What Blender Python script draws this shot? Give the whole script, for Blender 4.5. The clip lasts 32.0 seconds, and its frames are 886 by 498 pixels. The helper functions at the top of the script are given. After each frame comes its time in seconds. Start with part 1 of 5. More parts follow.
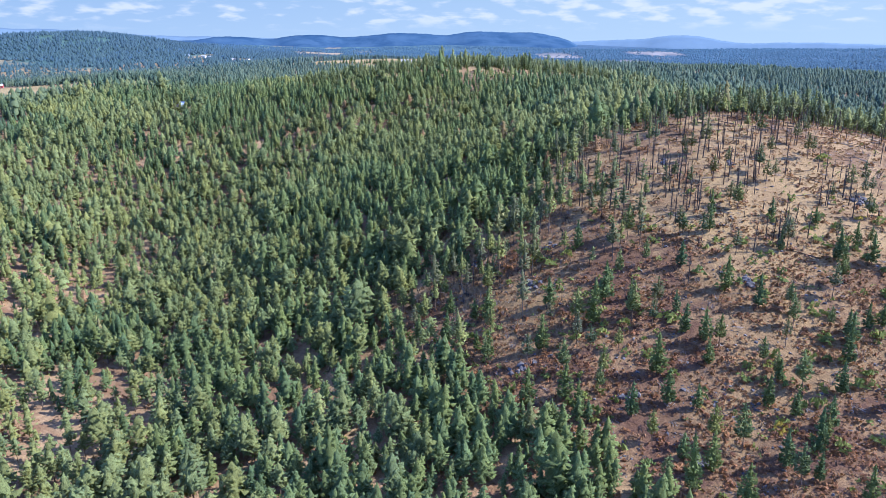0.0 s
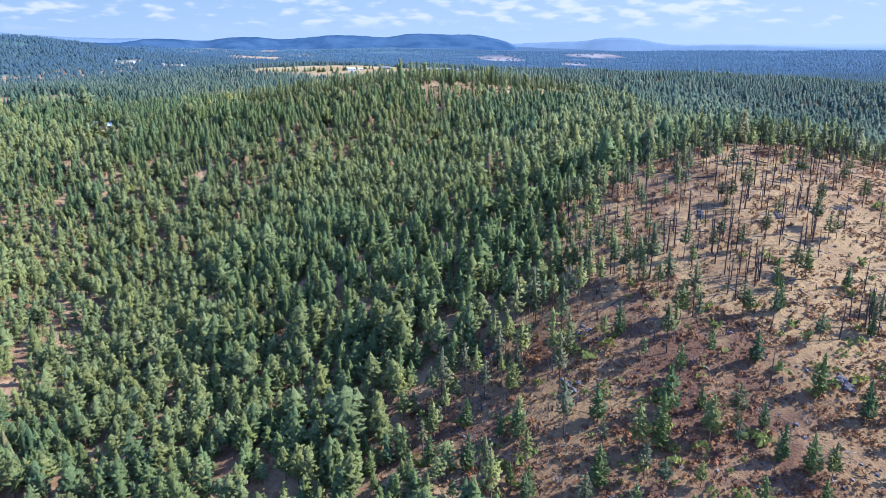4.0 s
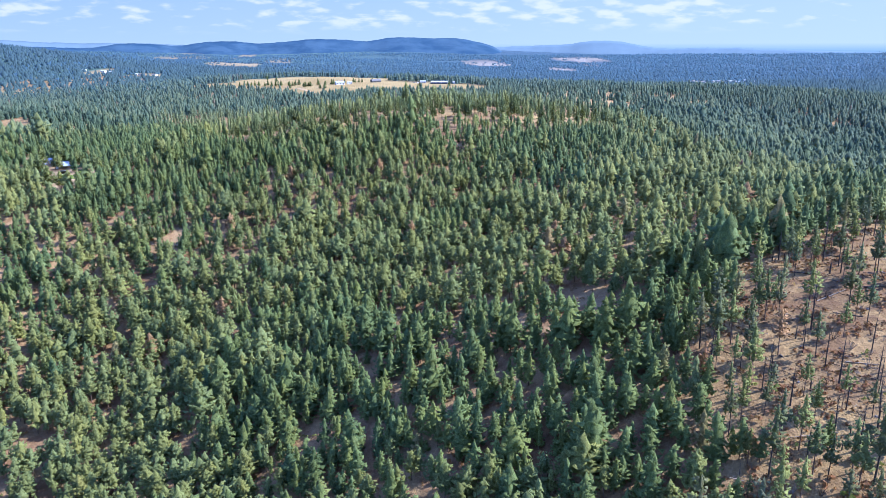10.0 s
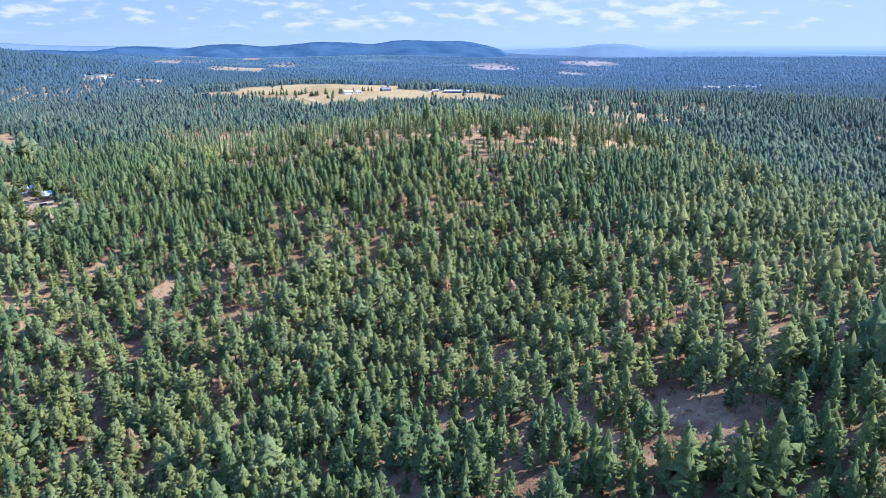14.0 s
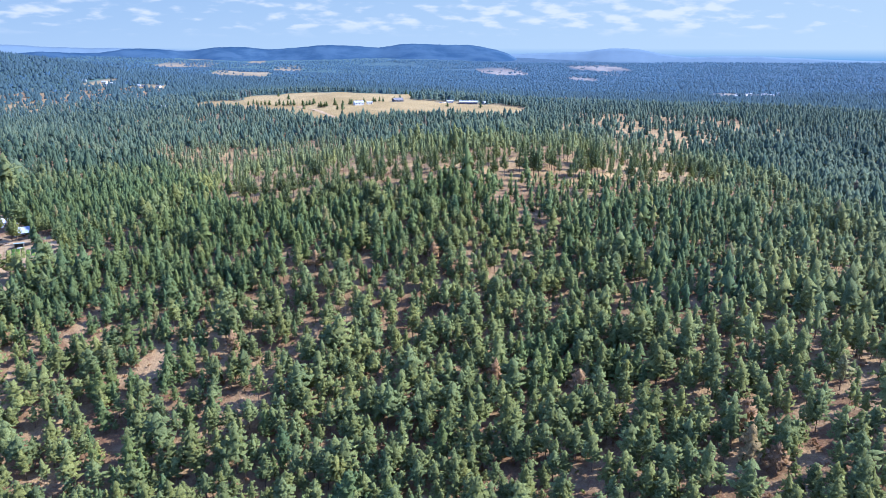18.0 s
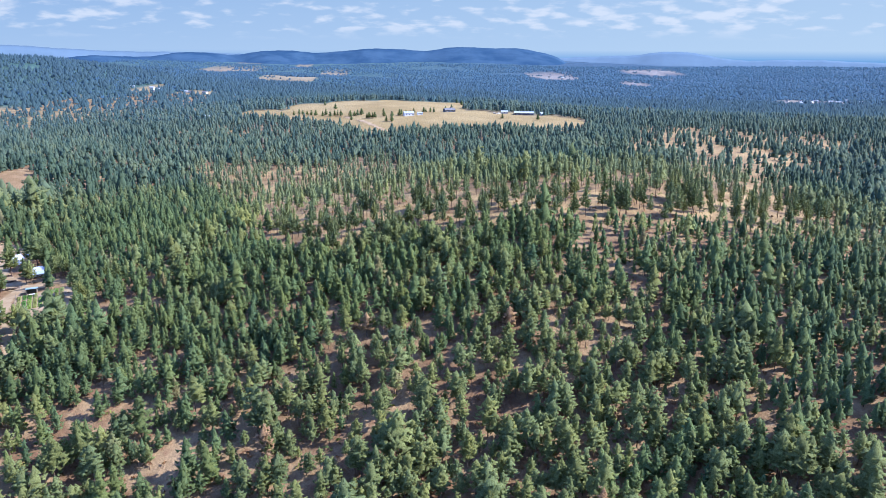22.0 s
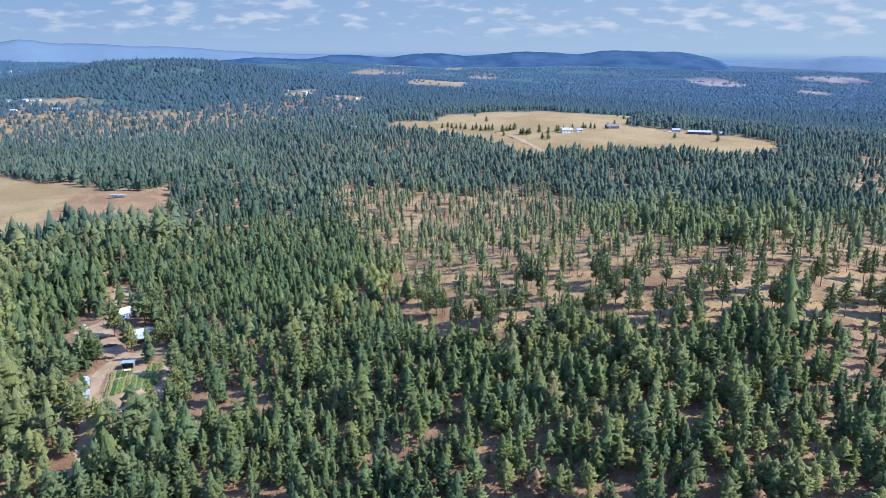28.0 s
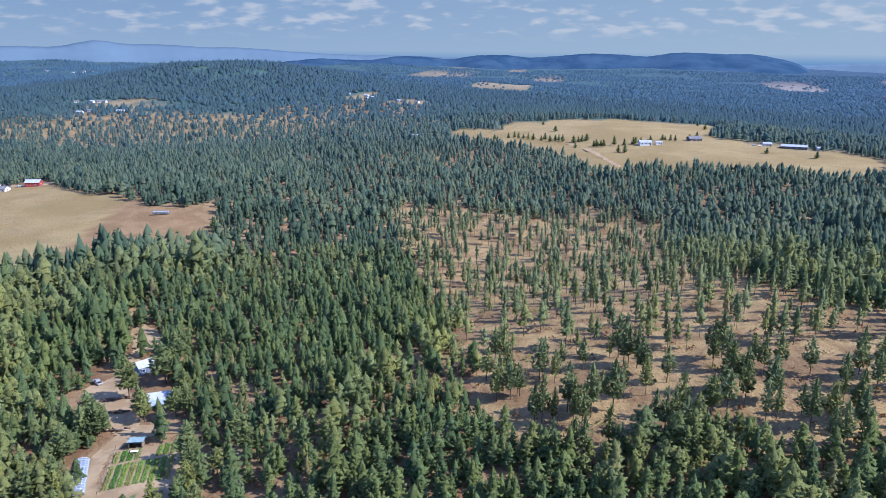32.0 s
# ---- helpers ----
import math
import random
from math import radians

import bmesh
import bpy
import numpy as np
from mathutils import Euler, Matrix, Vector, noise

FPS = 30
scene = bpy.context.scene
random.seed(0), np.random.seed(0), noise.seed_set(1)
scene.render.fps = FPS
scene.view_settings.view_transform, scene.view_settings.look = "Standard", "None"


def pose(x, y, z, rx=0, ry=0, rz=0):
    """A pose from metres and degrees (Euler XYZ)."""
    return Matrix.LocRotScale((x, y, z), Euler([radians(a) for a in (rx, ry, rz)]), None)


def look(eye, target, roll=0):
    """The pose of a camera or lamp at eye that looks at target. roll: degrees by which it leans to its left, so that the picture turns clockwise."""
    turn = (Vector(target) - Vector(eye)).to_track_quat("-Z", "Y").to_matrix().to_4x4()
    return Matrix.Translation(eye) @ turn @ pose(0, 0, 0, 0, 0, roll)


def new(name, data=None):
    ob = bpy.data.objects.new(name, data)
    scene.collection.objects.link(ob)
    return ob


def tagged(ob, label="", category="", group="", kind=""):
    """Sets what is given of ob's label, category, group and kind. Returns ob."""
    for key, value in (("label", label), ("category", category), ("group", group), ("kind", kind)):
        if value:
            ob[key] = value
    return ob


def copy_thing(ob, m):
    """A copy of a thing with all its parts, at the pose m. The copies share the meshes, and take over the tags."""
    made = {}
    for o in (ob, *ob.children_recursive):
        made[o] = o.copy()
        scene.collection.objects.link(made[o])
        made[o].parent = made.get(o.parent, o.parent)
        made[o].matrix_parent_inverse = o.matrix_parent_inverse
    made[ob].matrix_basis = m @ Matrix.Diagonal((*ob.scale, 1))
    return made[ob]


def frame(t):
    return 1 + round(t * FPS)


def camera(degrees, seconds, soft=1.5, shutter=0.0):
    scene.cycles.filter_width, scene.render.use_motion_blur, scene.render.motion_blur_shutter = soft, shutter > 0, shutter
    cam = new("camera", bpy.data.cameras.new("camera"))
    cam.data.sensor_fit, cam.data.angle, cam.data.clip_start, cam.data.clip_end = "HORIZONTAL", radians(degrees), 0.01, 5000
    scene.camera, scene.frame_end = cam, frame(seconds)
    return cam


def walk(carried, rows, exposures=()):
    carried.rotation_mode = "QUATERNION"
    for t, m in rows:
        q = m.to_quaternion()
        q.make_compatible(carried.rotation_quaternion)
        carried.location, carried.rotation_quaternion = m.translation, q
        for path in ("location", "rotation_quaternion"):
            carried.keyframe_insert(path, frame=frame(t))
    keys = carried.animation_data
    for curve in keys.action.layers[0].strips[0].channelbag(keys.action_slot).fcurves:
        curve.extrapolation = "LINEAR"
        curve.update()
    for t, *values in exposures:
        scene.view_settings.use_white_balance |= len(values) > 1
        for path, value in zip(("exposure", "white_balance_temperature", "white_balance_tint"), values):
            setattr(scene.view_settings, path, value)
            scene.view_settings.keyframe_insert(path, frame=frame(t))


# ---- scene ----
cam = camera(62.8, 32.0, soft=0.7)
METRES, EYE, TILT, LEAN, TURN = 500.0, 83.3, -15.9, 0.0, 0.0
ROWS = [
    (0.0, 0.0, 0.0, 0.0, 0.0, 0.0, -0.0),
    (0.5, -0.0056, 0.014, 0.0063, -0.48, 0.0, 0.15),
    (1.0, -0.0108, 0.0281, 0.0127, -1.32, -0.0, 0.4),
    (1.5, -0.0157, 0.0422, 0.0191, -2.18, -0.0, 0.66),
    (2.0, -0.0203, 0.0569, 0.0262, -2.64, -0.01, 0.78),
    (2.5, -0.025, 0.0711, 0.033, -3.0, 0.0, 0.87),
    (3.0, -0.0296, 0.0853, 0.0398, -3.52, -0.0, 1.0),
    (3.5, -0.0341, 0.0996, 0.0466, -4.11, -0.0, 1.16),
    (5.5, -0.0494, 0.1565, 0.0747, -5.63, -0.07, 1.75),
    (6.0, -0.0526, 0.1714, 0.0813, -5.78, -0.05, 1.81),
    (6.5, -0.0555, 0.1858, 0.088, -6.04, -0.06, 1.91),
    (7.0, -0.0583, 0.2001, 0.0949, -6.21, -0.06, 1.96),
    (7.5, -0.0612, 0.2144, 0.1018, -6.22, -0.04, 1.96),
    (8.0, -0.0641, 0.2291, 0.1087, -6.22, -0.03, 1.95),
    (8.5, -0.067, 0.2434, 0.115, -6.22, 0.0, 1.95),
    (9.0, -0.0692, 0.2577, 0.1215, -6.18, -0.01, 1.97),
    (9.5, -0.0716, 0.272, 0.128, -6.16, -0.01, 1.96),
    (10.0, -0.0743, 0.2868, 0.1345, -6.16, 0.03, 1.94),
    (10.5, -0.0765, 0.3012, 0.1409, -6.12, 0.05, 1.94),
    (11.0, -0.0785, 0.3156, 0.1471, -6.08, 0.05, 1.93),
    (11.5, -0.0808, 0.3299, 0.153, -6.07, 0.08, 1.91),
    (12.0, -0.0831, 0.3443, 0.16, -6.03, 0.06, 1.91),
    (12.5, -0.0849, 0.359, 0.166, -5.97, 0.09, 1.92),
    (13.0, -0.0872, 0.3733, 0.1717, -5.97, 0.14, 1.88),
    (13.5, -0.0888, 0.3877, 0.178, -5.91, 0.14, 1.86),
    (14.0, -0.091, 0.4025, 0.1845, -5.9, 0.15, 1.84),
    (14.5, -0.0929, 0.4168, 0.1903, -5.85, 0.2, 1.82),
    (16.5, -0.1022, 0.4721, 0.2159, -5.77, 0.31, 1.48),
    (17.0, -0.1045, 0.4863, 0.2221, -5.74, 0.34, 1.46),
    (17.5, -0.1067, 0.5005, 0.2285, -5.7, 0.32, 1.45),
    (18.0, -0.1086, 0.5155, 0.235, -5.62, 0.33, 1.45),
    (18.5, -0.1106, 0.5299, 0.2409, -5.59, 0.34, 1.46),
    (19.0, -0.1121, 0.5442, 0.2471, -5.52, 0.35, 1.47),
    (19.5, -0.1141, 0.5586, 0.2526, -5.49, 0.39, 1.46),
    (20.0, -0.116, 0.5735, 0.2585, -5.37, 0.41, 1.43),
    (20.5, -0.1179, 0.5874, 0.2645, -4.79, 0.42, 1.26),
    (21.0, -0.1197, 0.6014, 0.27, -3.86, 0.49, 1.01),
    (21.5, -0.1213, 0.6152, 0.2762, -3.0, 0.52, 0.74),
    (22.0, -0.123, 0.6295, 0.2824, -2.29, 0.55, 0.52),
    (22.5, -0.125, 0.643, 0.2884, -1.66, 0.53, 0.34),
    (23.0, -0.1269, 0.657, 0.2937, -0.97, 0.56, 0.16),
    (23.5, -0.1295, 0.6707, 0.2992, -0.18, 0.57, -0.09),
    (24.0, -0.1313, 0.6853, 0.3045, 0.78, 0.61, -0.35),
    (24.5, -0.1337, 0.6988, 0.31, 1.67, 0.62, -0.66),
    (25.0, -0.136, 0.7125, 0.3155, 2.59, 0.62, -0.89),
    (25.5, -0.1388, 0.7258, 0.3211, 3.57, 0.61, -1.19),
    (27.5, -0.1528, 0.7784, 0.3438, 7.4, 0.49, -2.41),
    (28.0, -0.1562, 0.7926, 0.349, 8.51, 0.44, -2.7),
    (28.5, -0.1598, 0.8056, 0.3541, 9.26, 0.4, -2.95),
    (29.0, -0.1634, 0.8189, 0.3591, 9.46, 0.39, -2.99),
    (29.5, -0.167, 0.8323, 0.3641, 9.86, 0.39, -3.14),
    (30.0, -0.1711, 0.846, 0.3692, 10.23, 0.39, -3.26),
    (30.5, -0.1749, 0.8593, 0.3742, 10.88, 0.33, -3.44),
    (31.0, -0.1787, 0.8725, 0.3791, 11.62, 0.29, -3.68),
    (31.5, -0.1827, 0.8856, 0.3839, 12.32, 0.29, -3.92),
    (32.0, -0.187, 0.8992, 0.3889, 13.1, 0.22, -4.16),
]
walk(cam, [(t, pose(0, 0, EYE, TILT, LEAN, TURN) @ pose(METRES * x, METRES * y, METRES * z, 90 + pitch, roll, yaw)) for t, x, y, z, yaw, pitch, roll in ROWS],
     exposures=[(0.0, 1.23, 5600, 15), (10.0, 1.35, 5600, 14), (17.0, 1.25, 5600, 14), (20.0, 1.17, 5650, 14), (24.0, 1.03, 5700, 14), (29.0, 0.83, 5750, 14), (32.0, 0.68, 5800, 14)])

# ---- light: sun from the right and a little ahead, clear sky with small clouds ----
SUN_ELEV, SUN_AZ = 42.0, 92.0          # degrees; azimuth from the flight's direction (+y) towards +x


def build_world():
    w = bpy.data.worlds.new("sky")
    scene.world = w
    w.use_nodes = True
    n, l = w.node_tree.nodes, w.node_tree.links
    n.clear()
    out = n.new("ShaderNodeOutputWorld")
    bg = n.new("ShaderNodeBackground")
    sky = n.new("ShaderNodeTexSky")
    sky.sky_type, sky.sun_disc = "NISHITA", False
    sky.sun_elevation, sky.sun_rotation = radians(SUN_ELEV), radians(SUN_AZ)
    sky.altitude, sky.air_density, sky.dust_density, sky.ozone_density = 600, 1.0, 0.25, 2.0
    tc = n.new("ShaderNodeTexCoord")
    sep = n.new("ShaderNodeSeparateXYZ")
    l.new(tc.outputs["Generated"], sep.inputs[0])

    def math_node(op, a, b=None, clamp=False):
        m = n.new("ShaderNodeMath")
        m.operation, m.use_clamp = op, clamp
        for i, v in enumerate((a, b)):
            if v is None:
                continue
            if isinstance(v, (int, float)):
                m.inputs[i].default_value = v
            else:
                l.new(v, m.inputs[i])
        return m.outputs[0]

    # clouds lie on a flat layer overhead
    up = math_node("MAXIMUM", sep.outputs["Z"], 0.004)
    den = math_node("ADD", up, 0.25)
    cx, cy = math_node("DIVIDE", sep.outputs["X"], den), math_node("DIVIDE", sep.outputs["Y"], den)
    comb = n.new("ShaderNodeCombineXYZ")
    l.new(cx, comb.inputs[0]), l.new(cy, comb.inputs[1])
    noise_a = n.new("ShaderNodeTexNoise")
    noise_a.inputs["Scale"].default_value, noise_a.inputs["Detail"].default_value, noise_a.inputs["Roughness"].default_value = 8.0, 5, 0.48
    noise_b = n.new("ShaderNodeTexNoise")
    noise_b.inputs["Scale"].default_value, noise_b.inputs["Detail"].default_value = 1.3, 3
    l.new(comb.outputs[0], noise_a.inputs["Vector"]), l.new(comb.outputs[0], noise_b.inputs["Vector"])
    both = math_node("ADD", math_node("MULTIPLY", noise_a.outputs["Fac"], 0.7), math_node("MULTIPLY", noise_b.outputs["Fac"], 0.45))
    ramp = n.new("ShaderNodeMapRange")
    ramp.interpolation_type = "SMOOTHSTEP"
    ramp.inputs["From Min"].default_value, ramp.inputs["From Max"].default_value = 0.55, 0.71
    l.new(both, ramp.inputs["Value"])
    fade = n.new("ShaderNodeMapRange")
    fade.interpolation_type = "SMOOTHSTEP"
    fade.inputs["From Min"].default_value, fade.inputs["From Max"].default_value = 0.01, 0.032
    l.new(sep.outputs["Z"], fade.inputs["Value"])
    amount = math_node("MULTIPLY", math_node("MULTIPLY", ramp.outputs[0], fade.outputs[0]), 0.68)
    mix = n.new("ShaderNodeMix")
    mix.data_type = "RGBA"
    l.new(amount, mix.inputs["Factor"])
    tint = n.new("ShaderNodeMix")
    tint.data_type, tint.blend_type = "RGBA", "MULTIPLY"
    tint.inputs["Factor"].default_value = 1.0
    tint.inputs["B"].default_value = SKY_TINT
    l.new(sky.outputs[0], tint.inputs["A"])
    # paler sky low over the country
    def rise(lo, hi, low, high):
        r = n.new("ShaderNodeMapRange")
        r.inputs["From Min"].default_value, r.inputs["From Max"].default_value = lo, hi
        l.new(sep.outputs["Z"], r.inputs["Value"])
        m = n.new("ShaderNodeMix")
        m.data_type = "RGBA"
        l.new(r.outputs[0], m.inputs["Factor"])
        for v, key in ((low, "A"), (high, "B")):
            if isinstance(v, tuple):
                m.inputs[key].default_value = v
            else:
                l.new(v, m.inputs[key])
        return m.outputs["Result"]
    sunward = n.new("ShaderNodeMapRange")
    sunward.inputs["From Min"].default_value, sunward.inputs["From Max"].default_value = -0.55, 0.75
    l.new(sep.outputs["X"], sunward.inputs["Value"])
    low = n.new("ShaderNodeMix")
    low.data_type = "RGBA"
    l.new(sunward.outputs[0], low.inputs["Factor"])
    l.new(rise(0.0, 0.11, HAZE_LOW, HAZE_HIGH), low.inputs["A"])
    l.new(rise(0.0, 0.11, HAZE_SUN_LOW, HAZE_SUN), low.inputs["B"])
    l.new(rise(0.12, 0.4, low.outputs["Result"], tint.outputs["Result"]), mix.inputs["A"])
    mix.inputs["B"].default_value = CLOUD
    # the far plain fades into blue distance below the horizon
    below = n.new("ShaderNodeMapRange")
    below.inputs["From Min"].default_value, below.inputs["From Max"].default_value = -0.012, 0.0
    l.new(sep.outputs["Z"], below.inputs["Value"])
    mix2 = n.new("ShaderNodeMix")
    mix2.data_type = "RGBA"
    l.new(below.outputs[0], mix2.inputs["Factor"])
    mix2.inputs["A"].default_value = DISTANCE
    l.new(mix.outputs["Result"], mix2.inputs["B"])
    l.new(mix2.outputs["Result"], bg.inputs["Color"])
    bg.inputs["Strength"].default_value = SKY_STRENGTH
    l.new(bg.outputs[0], out.inputs[0])


SKY_STRENGTH = 0.148
SKY_TINT = (0.98, 1.22, 1.8, 1)
HAZE_LOW, HAZE_HIGH = (1.3, 1.78, 2.33, 1), (0.86, 1.36, 2.1, 1)
HAZE_SUN_LOW, HAZE_SUN = (1.67, 2.12, 2.45, 1), (1.46, 1.94, 2.4, 1)
CLOUD = (2.6, 2.68, 2.74, 1)
DISTANCE = (0.66, 1.3, 2.15, 1)
build_world()
sun_data = bpy.data.lights.new("sun", "SUN")
sun_data.energy, sun_data.angle, sun_data.color = 4.9, radians(0.6), (1.0, 0.96, 0.9)
sun = new("sun", sun_data)
_to_sun = Vector((math.cos(radians(SUN_ELEV)) * math.sin(radians(SUN_AZ)), math.cos(radians(SUN_ELEV)) * math.cos(radians(SUN_AZ)), math.sin(radians(SUN_ELEV))))
sun.matrix_world = look(tuple(_to_sun * 900), (0, 0, 0))


# ---- materials ----
class Mat:
    """A small builder of node materials."""

    def __init__(self, name, rough=0.85, metal=0.0, spec=0.3):
        self.m = bpy.data.materials.new(name)
        self.m.use_nodes = True
        self.n, self.l = self.m.node_tree.nodes, self.m.node_tree.links
        self.b = self.n["Principled BSDF"]
        self.b.inputs["Roughness"].default_value = rough
        self.b.inputs["Metallic"].default_value = metal
        self.b.inputs["Specular IOR Level"].default_value = spec
        self.place = self.n.new("ShaderNodeTexCoord")
        self.geo = self.n.new("ShaderNodeNewGeometry")

    def put(self, v, socket):
        if isinstance(v, (int, float)):
            socket.default_value = v
        elif isinstance(v, tuple):
            socket.default_value = (*v, 1) if len(v) == 3 else v
        else:
            self.l.new(v, socket)

    def noise(self, scale, detail=3.0, rough=0.55, world=True, warp=0.0, stretch=None):
        t = self.n.new("ShaderNodeTexNoise")
        t.inputs["Scale"].default_value, t.inputs["Detail"].default_value = scale, detail
        t.inputs["Roughness"].default_value, t.inputs["Distortion"].default_value = rough, warp
        src = self.geo.outputs["Position"] if world else self.place.outputs["Object"]
        if stretch:
            mp = self.n.new("ShaderNodeMapping")
            mp.inputs["Scale"].default_value = stretch
            self.l.new(src, mp.inputs["Vector"])
            src = mp.outputs[0]
        self.l.new(src, t.inputs["Vector"])
        return t.outputs["Fac"]

    def ramp(self, v, lo, hi):
        r = self.n.new("ShaderNodeMapRange")
        r.interpolation_type = "SMOOTHSTEP"
        r.inputs["From Min"].default_value, r.inputs["From Max"].default_value = lo, hi
        self.l.new(v, r.inputs["Value"])
        return r.outputs[0]

    def mix(self, f, a, b, blend="MIX"):
        x = self.n.new("ShaderNodeMix")
        x.data_type, x.blend_type = "RGBA", blend
        self.put(f, x.inputs["Factor"]), self.put(a, x.inputs["A"]), self.put(b, x.inputs["B"])
        return x.outputs["Result"]

    def calc(self, op, a, b=0.0):
        x = self.n.new("ShaderNodeMath")
        x.operation = op
        self.put(a, x.inputs[0]), self.put(b, x.inputs[1])
        return x.outputs[0]

    def attr(self, name):
        a = self.n.new("ShaderNodeAttribute")
        a.attribute_name = name
        return a.outputs["Fac"]

    def island(self):
        return self.geo.outputs["Random Per Island"]

    def own(self):
        return self.n.new("ShaderNodeObjectInfo").outputs["Random"]

    def scaled(self, colour, v, lo, hi):
        """colour times a factor between lo and hi, by v from 0 to 1"""
        f = self.calc("ADD", self.calc("MULTIPLY", v, hi - lo), lo)
        c = self.n.new("ShaderNodeCombineColor")
        for i in range(3):
            self.l.new(f, c.inputs[i])
        return self.mix(1.0, colour, c.outputs[0], "MULTIPLY")

    def bump(self, v, strength, distance):
        b = self.n.new("ShaderNodeBump")
        b.inputs["Strength"].default_value, b.inputs["Distance"].default_value = strength, distance
        self.l.new(v, b.inputs["Height"])
        self.l.new(b.outputs[0], self.b.inputs["Normal"])

    def done(self, colour):
        self.put(colour, self.b.inputs["Base Color"])
        return self.m


# blue of distance haze, mixed into the needles' base colour
HAZE_BLUE = (0.06, 0.106, 0.15)


def foliage(name, dark, light, dry, through_light=0.45, warm=0.35, vary=1.0):
    k = Mat(name, 0.8, 0.0, 0.1)
    tint = k.calc("FRACT", k.calc("ADD", k.attr("tint"), k.calc("MULTIPLY", k.own(), 0.97)))
    c = k.mix(k.ramp(tint, 0.0, 0.85), dark, light)
    hue = k.calc("FRACT", k.calc("MULTIPLY", tint, 17.3))
    c = k.mix(1.0, c, k.mix(hue, (0.88, 1.0, 1.1), (1.05, 1.03, 0.88)), "MULTIPLY")
    c = k.mix(k.ramp(tint, 0.98, 0.994), c, dry)
    c = k.mix(k.attr("haze_share"), c, HAZE_BLUE)
    c = k.scaled(c, k.island(), 1 - 0.18 * vary, 1 + 0.18 * vary)
    c = k.scaled(c, k.noise(0.02, 3), 0.76, 1.24)
    speckle = k.ramp(k.noise(2.4, 3, 0.65), 0.3, 0.7)
    c = k.scaled(c, speckle, 1 - 0.28 * vary, 1 + 0.28 * vary)
    if vary > 0.6:
        k.bump(k.noise(2.6, 2, 0.6), 0.35, 0.3)
    k.done(c)
    tr = k.n.new("ShaderNodeBsdfTranslucent")
    k.put(k.mix(warm, c, (0.3, 0.36, 0.08)), tr.inputs["Color"])
    add = k.n.new("ShaderNodeMixShader")
    add.inputs[0].default_value = through_light
    k.l.new(k.b.outputs[0], add.inputs[1]), k.l.new(tr.outputs[0], add.inputs[2])
    out = add.outputs[0]
    if vary > 0.6:
        # the boughs are open between their tufts of needles
        gap = k.n.new("ShaderNodeMixShader")
        k.l.new(k.ramp(k.noise(3.4, 2, 0.5), 0.375, 0.405), gap.inputs[0])
        k.l.new(k.n.new("ShaderNodeBsdfTransparent").outputs[0], gap.inputs[1])
        k.l.new(out, gap.inputs[2])
        out = gap.outputs[0]
    k.l.new(out, k.n["Material Output"].inputs["Surface"])
    return k.m


PINE = foliage("pine_needles", (0.149, 0.167, 0.064), (0.22, 0.229, 0.083), (0.322, 0.198, 0.104), 0.42, 0.05)
FIR = foliage("fir_needles", (0.095, 0.129, 0.054), (0.148, 0.178, 0.065), (0.227, 0.197, 0.0877), 0.42, 0.05)
# greens of the far stands, bluer because haze is put into them
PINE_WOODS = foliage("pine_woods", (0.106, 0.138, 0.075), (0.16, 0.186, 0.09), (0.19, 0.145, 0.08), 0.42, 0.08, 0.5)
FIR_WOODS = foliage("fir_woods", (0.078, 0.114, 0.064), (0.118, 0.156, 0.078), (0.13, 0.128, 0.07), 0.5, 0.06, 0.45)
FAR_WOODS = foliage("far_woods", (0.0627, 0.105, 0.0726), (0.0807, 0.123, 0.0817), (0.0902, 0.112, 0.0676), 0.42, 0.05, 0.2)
OPEN_PINE = foliage("olive_pine_needles", (0.146, 0.168, 0.072), (0.226, 0.236, 0.098), (0.29, 0.213, 0.109), 0.42, 0.08)
THIN = foliage("thin_scorched_needles", (0.103, 0.12, 0.0652), (0.163, 0.155, 0.0869), (0.258, 0.138, 0.076))
SHRUB_RED = foliage("autumn_shrub_leaves", (0.196, 0.0816, 0.0495), (0.304, 0.144, 0.077), (0.405, 0.264, 0.077))
SHRUB_GREEN = foliage("green_shrub_leaves", (0.13, 0.16, 0.05), (0.25, 0.25, 0.07), (0.36, 0.27, 0.05))


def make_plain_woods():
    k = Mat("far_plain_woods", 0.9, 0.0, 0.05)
    # haze is painted in: the blue here replaces the woods' own green
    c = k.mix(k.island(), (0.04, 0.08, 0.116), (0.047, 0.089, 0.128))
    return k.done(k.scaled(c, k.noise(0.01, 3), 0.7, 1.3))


PLAIN_WOODS = make_plain_woods()


def make_bark(name, a, b):
    k = Mat(name, 0.9)
    c = k.mix(k.ramp(k.noise(1.2, 4, 0.6, False, 0, (6, 6, 1)), 0.35, 0.65), a, b)
    k.bump(k.noise(3.0, 3, 0.6, False, 0, (5, 5, 1)), 0.6, 0.05)
    return k.done(c)


BARK = make_bark("pine_bark", (0.09, 0.06, 0.045), (0.2, 0.13, 0.09))
CHAR = make_bark("charred_wood", (0.025, 0.021, 0.02), (0.085, 0.07, 0.06))
GREYWOOD = make_bark("weathered_wood", (0.16, 0.13, 0.11), (0.3, 0.25, 0.2))


